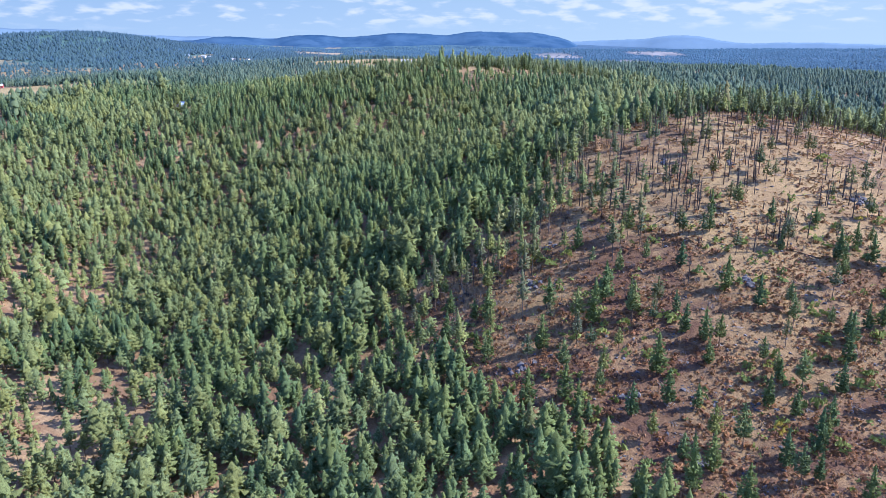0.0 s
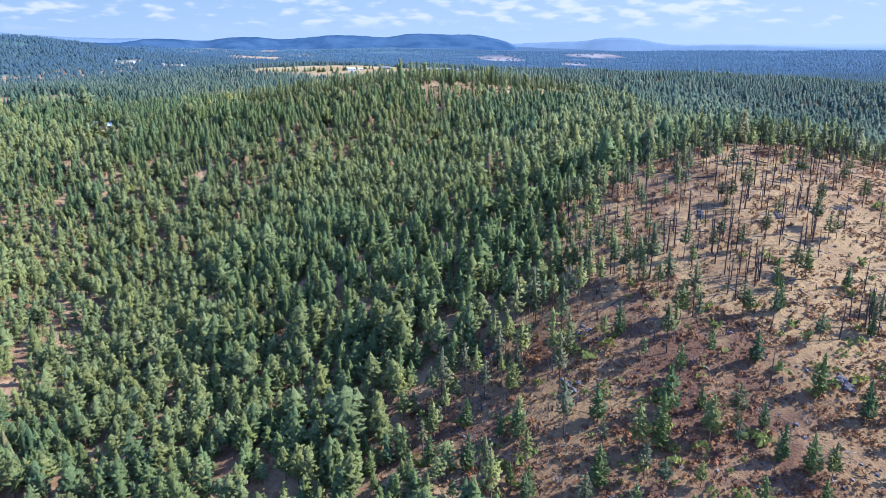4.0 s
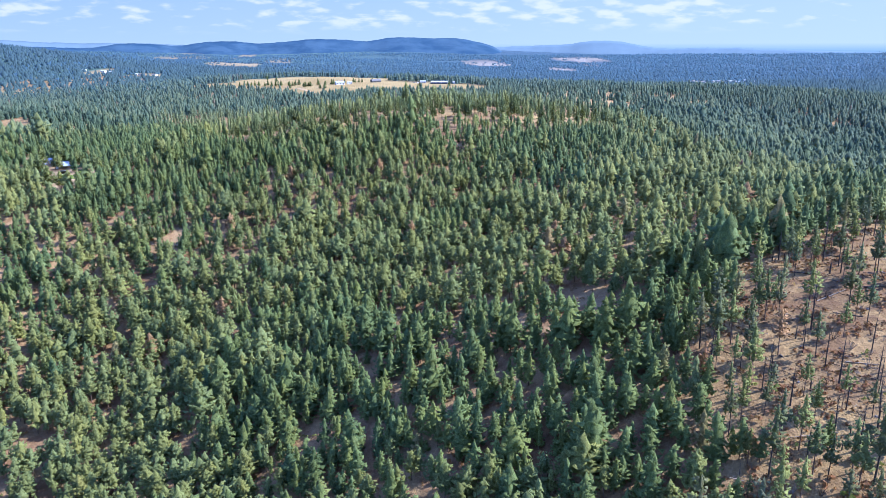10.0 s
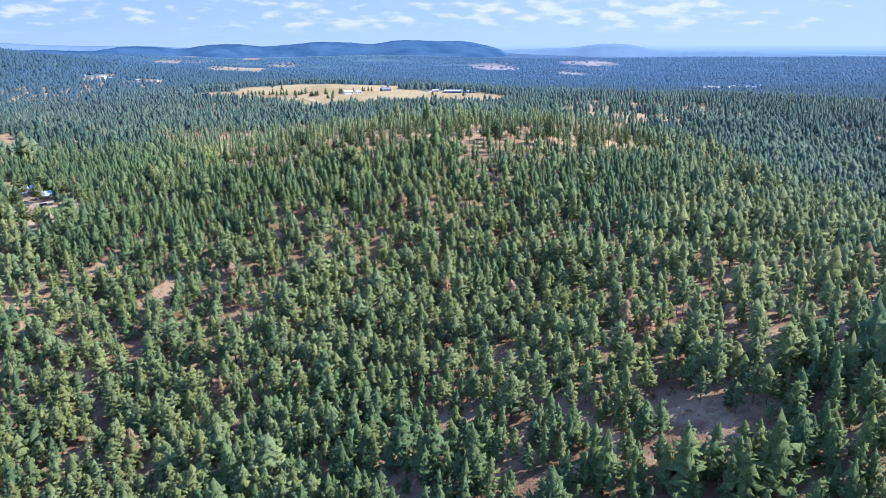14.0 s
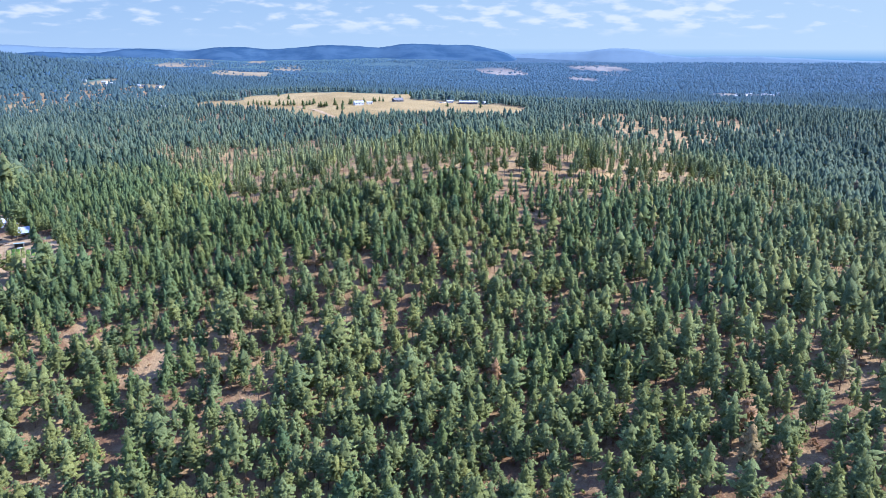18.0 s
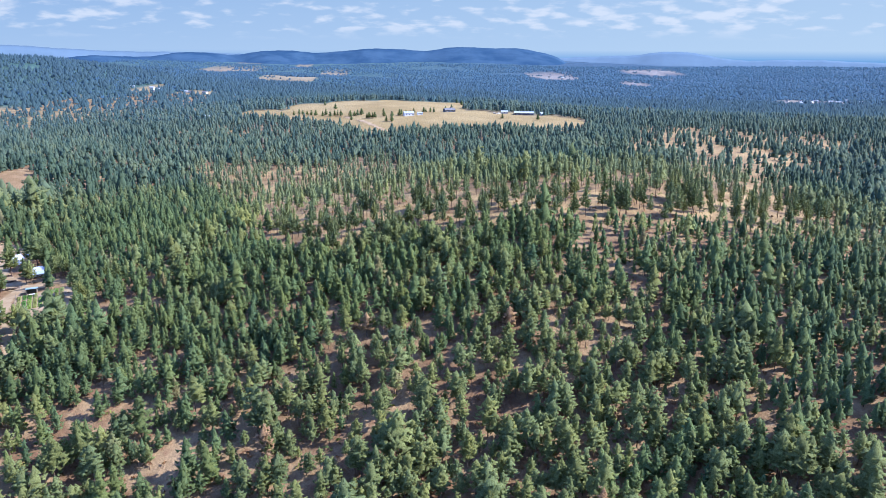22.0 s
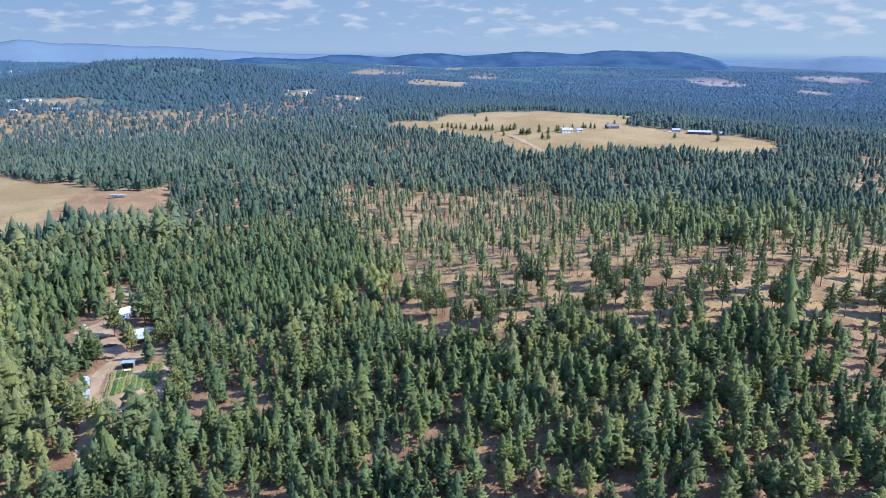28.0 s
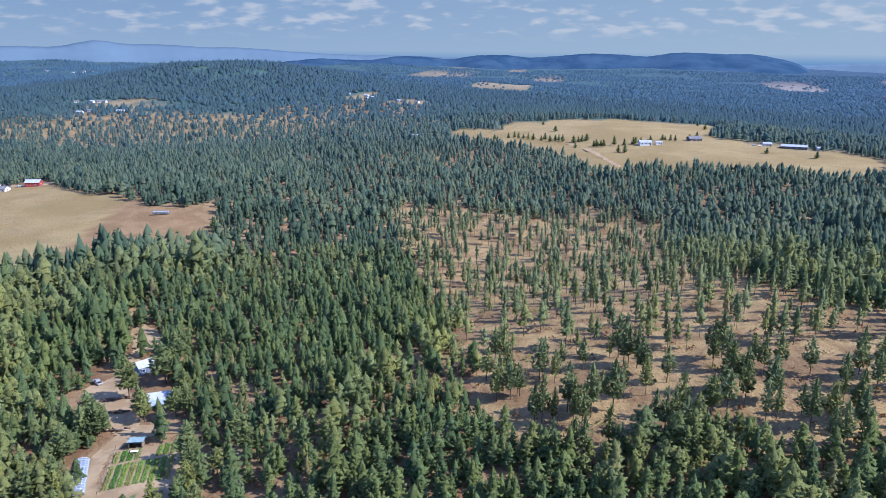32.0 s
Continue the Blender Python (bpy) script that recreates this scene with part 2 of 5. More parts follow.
def make_ground():
    k = Mat("dry_forest_ground", 0.95, 0.0, 0.1)
    big, mid, small, fine = k.noise(0.012, 4, 0.6), k.noise(0.06, 4, 0.6, True, 0.6), k.noise(0.35, 4, 0.65), k.noise(1.6, 3, 0.7)
    duff = k.mix(k.ramp(mid, 0.38, 0.62), (0.16, 0.094, 0.051), (0.284, 0.19, 0.102))
    duff = k.mix(k.calc("MULTIPLY", k.ramp(small, 0.52, 0.68), 0.6), duff, (0.173, 0.082, 0.0498))
    hill = k.mix(k.ramp(mid, 0.36, 0.64), (0.2, 0.126, 0.063), (0.325, 0.226, 0.106))
    hill = k.mix(k.calc("MULTIPLY", k.ramp(small, 0.5, 0.66), 0.55), hill, (0.136, 0.0792, 0.0524))
    hill = k.mix(k.calc("MULTIPLY", k.ramp(big, 0.5, 0.62), 0.4), hill, (0.306, 0.221, 0.105))
    field = k.mix(k.ramp(big, 0.38, 0.62), (0.232, 0.163, 0.07), (0.292, 0.214, 0.1))
    field = k.mix(k.calc("MULTIPLY", k.ramp(k.noise(0.03, 5, 0.7, True, 1.0, (1, 3, 1)), 0.5, 0.62), 0.45), field, (0.198, 0.154, 0.074))
    c = k.mix(k.attr("open"), duff, hill)
    burnt = k.mix(k.ramp(mid, 0.4, 0.6), (0.098, 0.052, 0.031), (0.19, 0.115, 0.057))
    burnt = k.mix(k.calc("MULTIPLY", k.ramp(small, 0.48, 0.64), 0.7), burnt, (0.0612, 0.033, 0.0257))
    burnt = k.mix(k.calc("MULTIPLY", k.ramp(big, 0.46, 0.6), 0.6), burnt, (0.225, 0.146, 0.066))
    c = k.mix(k.attr("burnt"), c, burnt)
    # far fields are paled to imitate haze
    field = k.mix(k.attr("plain"), field, (0.215, 0.205, 0.2))
    c = k.mix(k.attr("field"), c, field)
    c = k.mix(k.attr("tilled"), c, k.mix(k.ramp(mid, 0.4, 0.6), (0.2, 0.125, 0.06), (0.25, 0.16, 0.082)))
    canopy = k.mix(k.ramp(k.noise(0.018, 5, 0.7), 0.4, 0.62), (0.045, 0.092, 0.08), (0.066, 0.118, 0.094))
    # the plain's blue is distance haze put into the ground colour
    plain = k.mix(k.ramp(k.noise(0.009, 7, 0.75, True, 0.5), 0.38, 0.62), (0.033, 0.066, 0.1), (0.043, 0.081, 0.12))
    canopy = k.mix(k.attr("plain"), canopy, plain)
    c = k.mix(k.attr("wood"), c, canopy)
    c = k.scaled(c, fine, 0.5, 1.5)
    c = k.scaled(c, k.noise(4.5, 2, 0.6), 0.6, 1.4)
    k.bump(k.calc("ADD", small, k.calc("MULTIPLY", fine, 0.3)), 0.8, 0.9)
    return k.done(c)


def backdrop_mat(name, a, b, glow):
    """far distance: forested hills with blue haze put into their colour and a faint emission"""
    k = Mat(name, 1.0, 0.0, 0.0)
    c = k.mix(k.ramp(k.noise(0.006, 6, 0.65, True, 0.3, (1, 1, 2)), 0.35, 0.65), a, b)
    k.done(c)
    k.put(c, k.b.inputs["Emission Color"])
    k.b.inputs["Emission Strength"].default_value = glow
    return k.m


GROUND = make_ground()


def plain_mat(name, a, b, scale=1.5, rough=0.7, metal=0.0, spec=0.4, bump=0.0):
    k = Mat(name, rough, metal, spec)
    c = k.mix(k.ramp(k.noise(scale, 4, 0.6, False), 0.35, 0.65), a, b)
    if bump:
        k.bump(k.noise(scale * 6, 3, 0.6, False), 0.5, bump)
    return k.done(c)


ROCK = plain_mat("grey_basalt_rock", (0.0578, 0.053, 0.0544), (0.15, 0.136, 0.133), 0.9, 0.95, 0, 0.2, 0.08)


# ---- shape helpers ----
def part(name, bm, material, parent, label=""):
    me = bpy.data.meshes.new(name)
    bm.to_mesh(me)
    bm.free()
    for m in material if isinstance(material, (list, tuple)) else [material]:
        me.materials.append(m)
    ob = new(name, me)
    ob.parent = parent
    if label:
        ob["label"] = label
    return ob


def thing(name, m, label, category, group="", kind=""):
    ob = tagged(new(name), label, category, group, kind)
    ob.matrix_basis = m
    return ob


def box(sx, sy, sz, at=(0, 0, 0), bevel=0.0, bm=None, turn=None):
    """a box with its base's middle at at"""
    bm = bm or bmesh.new()
    m = Matrix.Translation((at[0], at[1], at[2] + sz / 2)) @ (turn or Matrix()) @ Matrix.Diagonal((sx, sy, sz, 1))
    made = bmesh.ops.create_cube(bm, size=1.0, matrix=m)
    if bevel:
        es = list({e for v in made["verts"] for e in v.link_edges})
        bmesh.ops.bevel(bm, geom=es, offset=bevel, segments=1, affect="EDGES")
    return bm


def mesh_np(name, verts, tris, mats, face_mat=None, tint=None, extra=None):
    """one mesh from arrays of points and triangles"""
    me = bpy.data.meshes.new(name)
    nv, nf = len(verts), len(tris)
    me.vertices.add(nv)
    me.vertices.foreach_set("co", np.ascontiguousarray(verts, np.float32).ravel())
    k = tris.shape[1]
    me.loops.add(nf * k)
    me.loops.foreach_set("vertex_index", np.ascontiguousarray(tris, np.int32).ravel())
    me.polygons.add(nf)
    me.polygons.foreach_set("loop_start", np.arange(0, nf * k, k, dtype=np.int32))
    for m in mats:
        me.materials.append(m)
    if face_mat is not None:
        me.polygons.foreach_set("material_index", np.ascontiguousarray(face_mat, np.int32))
    me.update(calc_edges=True)
    for key, values in ((("tint", tint),) if tint is not None else ()) + tuple((extra or {}).items()):
        a = me.attributes.new(key, "FLOAT", "POINT")
        a.data.foreach_set("value", np.ascontiguousarray(values, np.float32))
    return me


# ---- the lie of the land ----
# broad hills and hollows: middle x, y, half-width, height
HILLS = [
    (150, 380, 110, 49), (40, 300, 80, 19.8), (60, 440, 110, -6.5), (-150, 330, 120, -28.7), (-120, 470, 100, -8.3), (0, 560, 110, -5.4),
    (-40, 690, 120, 35.8), (120, 650, 130, 16.1), (-260, 640, 130, 12.4), (-420, 940, 160, 24.8), (20, 840, 150, 16.1), (230, 900, 170, 28.6),
    (-330, 350, 160, 1.3), (330, 560, 160, 7.8), (120, 150, 90, -6.1), (-60, 160, 110, -22), (0, 1330, 260, 30.1), (-150, 1720, 300, 32.3),
]
HILLS += [
    (-700, 2350, 450, 36.5), (560, 1250, 300, 38.7), (-420, 1330, 240, 13.5), (-750, 1100, 260, 11.4), (-20, 1110, 105, 7.2), (430, 800, 190, -3.2),
    (480, 880, 150, -14.1), (620, 1150, 220, -1.1), (330, 650, 100, 1.4), (-60, 480, 70, 9), (-200, 600, 70, 4.1), (-40, 395, 60, 12.7),
    (-300, 780, 110, 4.6), (230, 760, 100, 1.4), (100, 560, 80, 9.8), (-440, 650, 60, 18),
]
FAR_HILLS = [(-1240, 2380, 300, 75), (-1000, 2750, 300, 25), (-2100, 2300, 600, 25), (-450, 3000, 350, 16), (1500, 2900, 700, -14), (-150, 2750, 230, 13), (330, 3050, 300, 11), (-700, 3300, 300, 16)]


def height(x, y):
    x, y = np.asarray(x, float), np.asarray(y, float)
    z = np.full(np.broadcast(x, y).shape, -6.0)
    for cx, cy, s, a in HILLS + FAR_HILLS:
        z = z + a * np.exp(-((x - cx) ** 2 + (y - cy) ** 2) / (2.0 * s * s))
    r = np.hypot(x + 45, y - 250)
    u = np.clip((r - 2700) / 2000, 0, 1)
    right = np.clip((x - 0.12 * y) / 900, 0, 1)
    z = z + (88 - 34 * right) * u * u * (1.6 - 0.6 * u)
    far = np.clip((r - 1900) / 900, 0, 1)
    z = z + far * (1 - 0.75 * right) * (9 * np.sin(x * 0.0042 + 1.4 * np.sin(y * 0.0031)) * np.sin(y * 0.0058 + 0.4) + 5 * np.sin(x * 0.011 + y * 0.004) * np.sin(y * 0.012))
    z = z + 1.3 * np.sin(x * 0.031 + 1.3 * np.sin(y * 0.021)) * np.sin(y * 0.027 + 0.8) + 0.5 * np.sin(x * 0.11 + y * 0.07) * np.sin(y * 0.09)
    return z


def inside(poly, x, y):
    x, y = np.asarray(x, float), np.asarray(y, float)
    r = np.zeros(np.broadcast(x, y).shape, bool)
    for (ax, ay), (bx, by) in zip(poly, poly[1:] + poly[:1]):
        with np.errstate(divide="ignore", invalid="ignore"):
            r ^= ((ay > y) != (by > y)) & (x < (bx - ax) * (y - ay) / (by - ay) + ax)
    return r


def wobble(x, y, s=1.0):
    """slow irregular offsets, for ragged borders"""
    return s * (np.sin(x * 0.09 + 2 * np.sin(y * 0.05)) + np.sin(y * 0.13 + 1.7 * np.sin(x * 0.07)) + 0.7 * np.sin(x * 0.31 + y * 0.27))


def patchy(x, y, scale):
    """0 to 1, soft patches of that size"""
    a, b = x / scale, y / scale
    v = np.sin(a * 1.7 + 1.9 * np.sin(b * 1.1 + 0.6)) + np.sin(b * 2.1 + 1.6 * np.sin(a * 1.3)) + 0.6 * np.sin(a * 3.7 + b * 2.9)
    return np.clip(0.5 + v / 4.0, 0, 1)


BARE = [(-18, 250), (3, 264), (21, 274), (37, 281), (44, 297), (43, 321), (58, 342), (88, 364), (135, 384), (200, 398), (330, 410), (360, 200), (210, 90), (70, 120), (47, 152), (39, 160), (33, 173), (22, 186), (12, 200), (2, 217), (-9, 231), (-17, 241)]
OPEN = [(-266, 1012), (-233, 1024), (-195, 1026), (-138, 1010), (-95, 1020), (-66, 985), (-62, 925), (-44, 832), (-14, 764), (4, 757), (14, 776), (36, 815), (70, 838), (120, 828), (165, 765), (158, 690), (110, 670), (60, 668), (-20, 672), (-75, 667), (-120, 657), (-135, 700)]
FIELD = [(-760, 1080), (-680, 1062), (-617, 1062), (-526, 1000), (-499, 997), (-425, 950), (-378, 960), (-350, 900), (-345, 860), (-384, 840), (-410, 800), (-440, 760), (-600, 740), (-800, 860)]
TILLED = [(-478, 1000), (-425, 950), (-378, 960), (-350, 900), (-345, 860), (-384, 840), (-415, 830)]
FAR_FIELD = [(-320, 1448), (-297, 1476), (-253, 1460), (-255, 1571), (-198, 1609), (-147, 1637), (-60, 1690), (40, 1700), (45, 1560), (11, 1426), (62, 1373), (120, 1346), (154, 1314), (163, 1276), (141, 1201), (99, 1150), (55, 1167), (2, 1185), (-40, 1183), (-78, 1190), (-93, 1135), (-122, 1180), (-156, 1242), (-202, 1312), (-255, 1339), (-292, 1363)]
YARD = [(-301, 757), (-296, 757), (-283, 747), (-276, 735), (-281, 729), (-272, 712), (-264, 698), (-252, 684), (-243, 675), (-227, 676), (-221, 676), (-220, 672), (-236, 668), (-239, 665), (-241, 656), (-236, 645), (-229, 634), (-219, 616), (-210, 598), (-216, 596), (-224, 614), (-231, 625), (-236, 636), (-246, 653), (-248, 660), (-246, 668), (-258, 674), (-264, 682), (-279, 690), (-284, 696), (-283, 702), (-278, 712), (-286, 727), (-295, 742)]
GARDEN = [(-242, 662), (-214, 668), (-205, 640), (-216, 628), (-234, 636)]


# ---- ground ----
def spaced(fine_lo, fine_hi, step, far, grow=1.09):
    v = list(np.arange(fine_lo, fine_hi + 0.1, step))
    s = step
    while v[-1] < far[1]:
        s *= grow
        v.append(v[-1] + s)
    s = step
    lo = [v[0]]
    while lo[-1] > far[0]:
        s *= grow
        lo.append(lo[-1] - s)
    return np.array(lo[:0:-1] + v)


def cover(x, y):
    """weights of the ground's covers"""
    jx, jy = x + wobble(x, y, 2.5), y + wobble(y, x, 2.5)
    bare = inside(OPEN, jx, jy)
    bare = bare | ((thin_patch(x, y) > 0.45 + 0.05 * wobble(x, y)) & (y > 780))
    # the burn is deepest low on the slope; dry grass has come back over the top
    hill = inside(BARE, jx, jy)
    burnt = hill * np.clip(1.1 - (y - 215 + 0.25 * (x - 60) + 6 * wobble(x, y)) / 120, 0.55, 1)
    bare = bare | hill
    field = inside(FIELD, x, y) | inside(FAR_FIELD, jx, jy)
    tilled = inside(TILLED, x, y)
    r = np.hypot(x + 45, y - 250)
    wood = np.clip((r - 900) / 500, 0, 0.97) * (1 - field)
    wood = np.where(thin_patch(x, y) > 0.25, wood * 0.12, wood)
    for px, py, rx, ry in FAR_MEADOWS:
        q = ((x - px) / rx) ** 2 + ((y - py) / ry) ** 2 + 0.25 * np.sin(x * 0.02) * np.sin(y * 0.013)
        wood = np.where(q < 1, wood * 0.12, wood)
        field = np.where(q < 1, 0.8, field)
    # share of the painted haze tone, rising with distance
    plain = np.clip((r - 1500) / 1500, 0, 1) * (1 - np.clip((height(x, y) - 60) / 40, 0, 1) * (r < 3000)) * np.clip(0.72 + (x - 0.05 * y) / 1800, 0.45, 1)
    return bare.astype(float), field.astype(float), tilled.astype(float), wood, plain, burnt.astype(float)


# thin stands where the ground shows: middle, half-widths, how thin
THIN_PATCHES = [(-170, 530, 85, 50, 0.24), (-50, 560, 130, 70, 0.12), (30, 470, 85, 65, 0.1), (-205, 345, 60, 60, 0.3), (-130, 215, 45, 50, 0.42), (215, 960, 85, 110, 0.92), (300, 1120, 130, 90, 0.75), (140, 815, 60, 50, 0.75), (-205, 655, 20, 16, 0.4)]
THIN_PATCHES += [(-850, 1580, 470, 230, 0.7), (-330, 1230, 160, 50, 0.4), (-205, 636, 22, 18, 0.5), (-560, 1900, 260, 130, 0.4), (85, 425, 55, 50, 0.4), (37, 368, 11, 13, 0.85), (30, 415, 9, 9, 0.7), (-161, 398, 16, 12, 0.7), (-178, 525, 20, 7, 0.65), (-165, 566, 24, 8, 0.6), (-97, 516, 12, 7, 0.7), (-18, 585, 12, 8, 0.6), (-223, 570, 20, 10, 0.6), (700, 1300, 120, 80, 0.5)]
FAR_MEADOWS = [(-460, 2760, 95, 190), (590, 3790, 110, 240), (-1050, 4066, 90, 210), (-1240, 4155, 70, 22), (-920, 4085, 150, 26), (-430, 2610, 190, 26), (-690, 2130, 34, 80), (-560, 2078, 50, 50), (1130, 4030, 150, 190), (-430, 3868, 90, 26), (-650, 4518, 80, 140),
               (1120, 2490, 110, 100), (-1130, 1886, 170, 42), (-1180, 2230, 30, 45), (-1040, 2280, 35, 35), (-960, 4600, 100, 120), (850, 3344, 70, 80)]


def thin_patch(x, y):
    v = np.zeros(np.broadcast(x, y).shape)
    for px, py, rx, ry, a in THIN_PATCHES:
        v = np.maximum(v, a * np.clip(1.4 - ((x - px) / rx) ** 2 - ((y - py) / ry) ** 2, 0, 1) ** 0.5)
    return v


def build_ground():
    xs, ys = spaced(-520, 420, 7.5, (-4850, 4850)), spaced(90, 1090, 7.5, (-4850, 4850))
    X, Y = np.meshgrid(xs, ys)
    Z = height(X, Y)
    v = np.stack([X.ravel(), Y.ravel(), Z.ravel()], 1)
    nx, ny = len(xs), len(ys)
    i = (np.arange(ny - 1)[:, None] * nx + np.arange(nx - 1)[None]).ravel()
    f = np.stack([i, i + 1, i + nx + 1, i + nx], 1)
    b, fl, ti, wo, pl, bu = cover(v[:, 0], v[:, 1])
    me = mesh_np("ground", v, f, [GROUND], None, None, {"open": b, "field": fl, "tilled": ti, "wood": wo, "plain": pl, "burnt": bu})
    me.shade_smooth()
    return tagged(new("ground", me), "dry hilly ground of tan grass and reddish forest litter", "ground", "", "structure")


build_ground()


# ---- distant ridges, far behind all the rest ----
MID = (-45.0, 250.0)


def ridge(name, radius, humps, base, mat, label, depth=420, span=(-75, 60), rough=3.0, seed=3):
    """a range of hills round the horizon: humps are (bearing to the right in degrees, half-width, crest height)"""
    az = np.radians(np.arange(span[0], span[1], 0.2))
    lift = np.zeros(len(az))
    for b, w, a in humps:
        lift = lift + (a * np.exp(-((np.degrees(az) - b) / w) ** 2 / 2)) ** 3
    top = base + lift ** (1 / 3)
    d = np.degrees(az)
    ends = np.clip(np.minimum(d - span[0], span[1] - d) / 5.0, 0, 1)
    top = -30 + (top + 30) * ends * ends * (3 - 2 * ends)
    top = top + rough * (0.35 * np.sin(d * 2.3 + seed) + 0.25 * np.sin(d * 6.1 + 2 * seed) + 0.2 * np.sin(d * 17 + seed)) * np.clip((top - base) / 20, 0.1, 1)
    rows = 9
    v, n = [], len(az)
    for r in range(rows):
        u = r / (rows - 1)
        rad = radius - depth * (1 - u) + 60 * np.sin(d * 0.9 + 2.0 * u) * (1 - u) * u
        z = -30 + (top + 30) * u ** 0.8
        v.append(np.stack([MID[0] + rad * np.sin(az), MID[1] + rad * np.cos(az), z], 1))
    v.append(np.stack([MID[0] + (radius + 60) * np.sin(az), MID[1] + (radius + 60) * np.cos(az), np.full(n, -40.0)], 1))
    v = np.concatenate(v)
    i = (np.arange(rows)[:, None] * n + np.arange(n - 1)[None]).ravel()
    f = np.stack([i, i + 1, i + n + 1, i + n], 1)
    me = mesh_np(name, v, f, [mat])
    me.shade_smooth()
    return tagged(new(name, me), label, "hills", "", "structure")


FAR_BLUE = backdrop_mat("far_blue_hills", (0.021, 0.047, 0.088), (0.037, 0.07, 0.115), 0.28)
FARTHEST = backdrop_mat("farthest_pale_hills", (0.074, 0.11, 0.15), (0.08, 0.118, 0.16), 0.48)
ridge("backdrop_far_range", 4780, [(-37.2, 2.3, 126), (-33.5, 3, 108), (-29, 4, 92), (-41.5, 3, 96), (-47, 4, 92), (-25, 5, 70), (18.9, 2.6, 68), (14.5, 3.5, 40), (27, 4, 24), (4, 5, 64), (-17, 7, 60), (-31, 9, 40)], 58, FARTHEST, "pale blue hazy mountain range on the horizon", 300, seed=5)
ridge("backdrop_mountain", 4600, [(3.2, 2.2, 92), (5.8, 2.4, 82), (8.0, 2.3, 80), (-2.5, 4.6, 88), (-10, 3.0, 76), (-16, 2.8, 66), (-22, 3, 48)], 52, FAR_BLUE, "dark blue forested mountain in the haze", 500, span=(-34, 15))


# ---- conifers ----
def conifer(seed, levels, sides, clear, wide, clumps, trunk_sides=4, shape=0.8, ragged=0.25, core=0.85, size=1.0):
    """points and triangles of a conifer one unit high: a tapered trunk, ragged skirts of boughs one above another,
    and tufts of needles standing out from them. Returns trunk points, trunk triangles, crown points, crown triangles."""
    r = np.random.RandomState(seed)
    tv, tf, cv, cf = [], [], [], []
    heights, radii = ((-0.03, 0.45, 0.97), (0.015, 0.009, 0.002)) if trunk_sides > 3 else ((-0.03, 0.75), (0.015, 0.005))
    for z, rad in zip(heights, radii):
        for i in range(trunk_sides):
            a = 2 * math.pi * i / trunk_sides
            tv.append((rad * math.cos(a) + 0.006 * math.sin(5 * z + seed), rad * math.sin(a), z))
    for k in range(len(heights) - 1):
        for i in range(trunk_sides):
            a, b = k * trunk_sides + i, k * trunk_sides + (i + 1) % trunk_sides
            tf += [(a, b, b + trunk_sides), (a, b + trunk_sides, a + trunk_sides)]
    lop = r.uniform(0, 6.28)

    def reach(u, a):
        return wide * (1 - u) ** shape * min(1.0, 0.62 + 2.2 * u) * (1 + 0.16 * math.sin(a - lop + 3 * u)) + 0.012

    for k in range(levels):
        u = (k + r.uniform(0.0, 0.3)) / (levels + 0.35)
        top = min(1.0, u + 1.75 / levels) if k < levels - 1 else 1.0
        n = len(cv)
        for i in range(sides):
            a = 2 * math.pi * (i + r.uniform(-0.3, 0.3) + 0.5 * (k % 2)) / sides
            q = core * reach(u, a) * (1.14 if i % 2 else 0.76) * r.uniform(1 - ragged, 1 + ragged)
            cv.append((q * math.cos(a), q * math.sin(a), clear + (1 - clear) * u + r.uniform(-0.035, 0.02) + (-0.012 if i % 2 else 0.03)))
        cv.append((r.uniform(-0.012, 0.012), r.uniform(-0.012, 0.012), clear + (1 - clear) * top))
        for i in range(sides):
            cf.append((n + i, n + (i + 1) % sides, n + sides))
    for _ in range(clumps):
        u = min(0.93, 1 - math.sqrt(r.uniform(0.006, 1.0)) * 0.985)
        a = r.uniform(0, 6.28)
        q = reach(u, a) * r.uniform(0.72, 1.08 + 0.3 * ragged)
        ca, sa = math.cos(a), math.sin(a)
        s = size * r.uniform(0.026, 0.05) * (0.75 + 0.6 * (1 - u))
        c = np.array((ca * q, sa * q, clear + (1 - clear) * u + 0.22 * q + r.uniform(-0.02, 0.02)))
        out, side, up = np.array((ca, sa, 0.0)), np.array((-sa, ca, 0.0)), np.array((0.0, 0.0, 1.0))
        k = len(cv)
        for p in (-0.9 * s * out + 0.1 * s * up, 0.15 * s * out + 1.05 * s * side - 0.45 * s * up, 0.15 * s * out - 1.05 * s * side - 0.45 * s * up, 1.15 * s * out + 0.35 * s * up):
            cv.append(tuple(c + p + r.normal(0, 0.22, 3) * s))
        cf += [(k, k + 1, k + 3), (k, k + 3, k + 2), (k + 1, k + 2, k + 3)]
    return np.array(tv), np.array(tf), np.array(cv), np.array(cf)


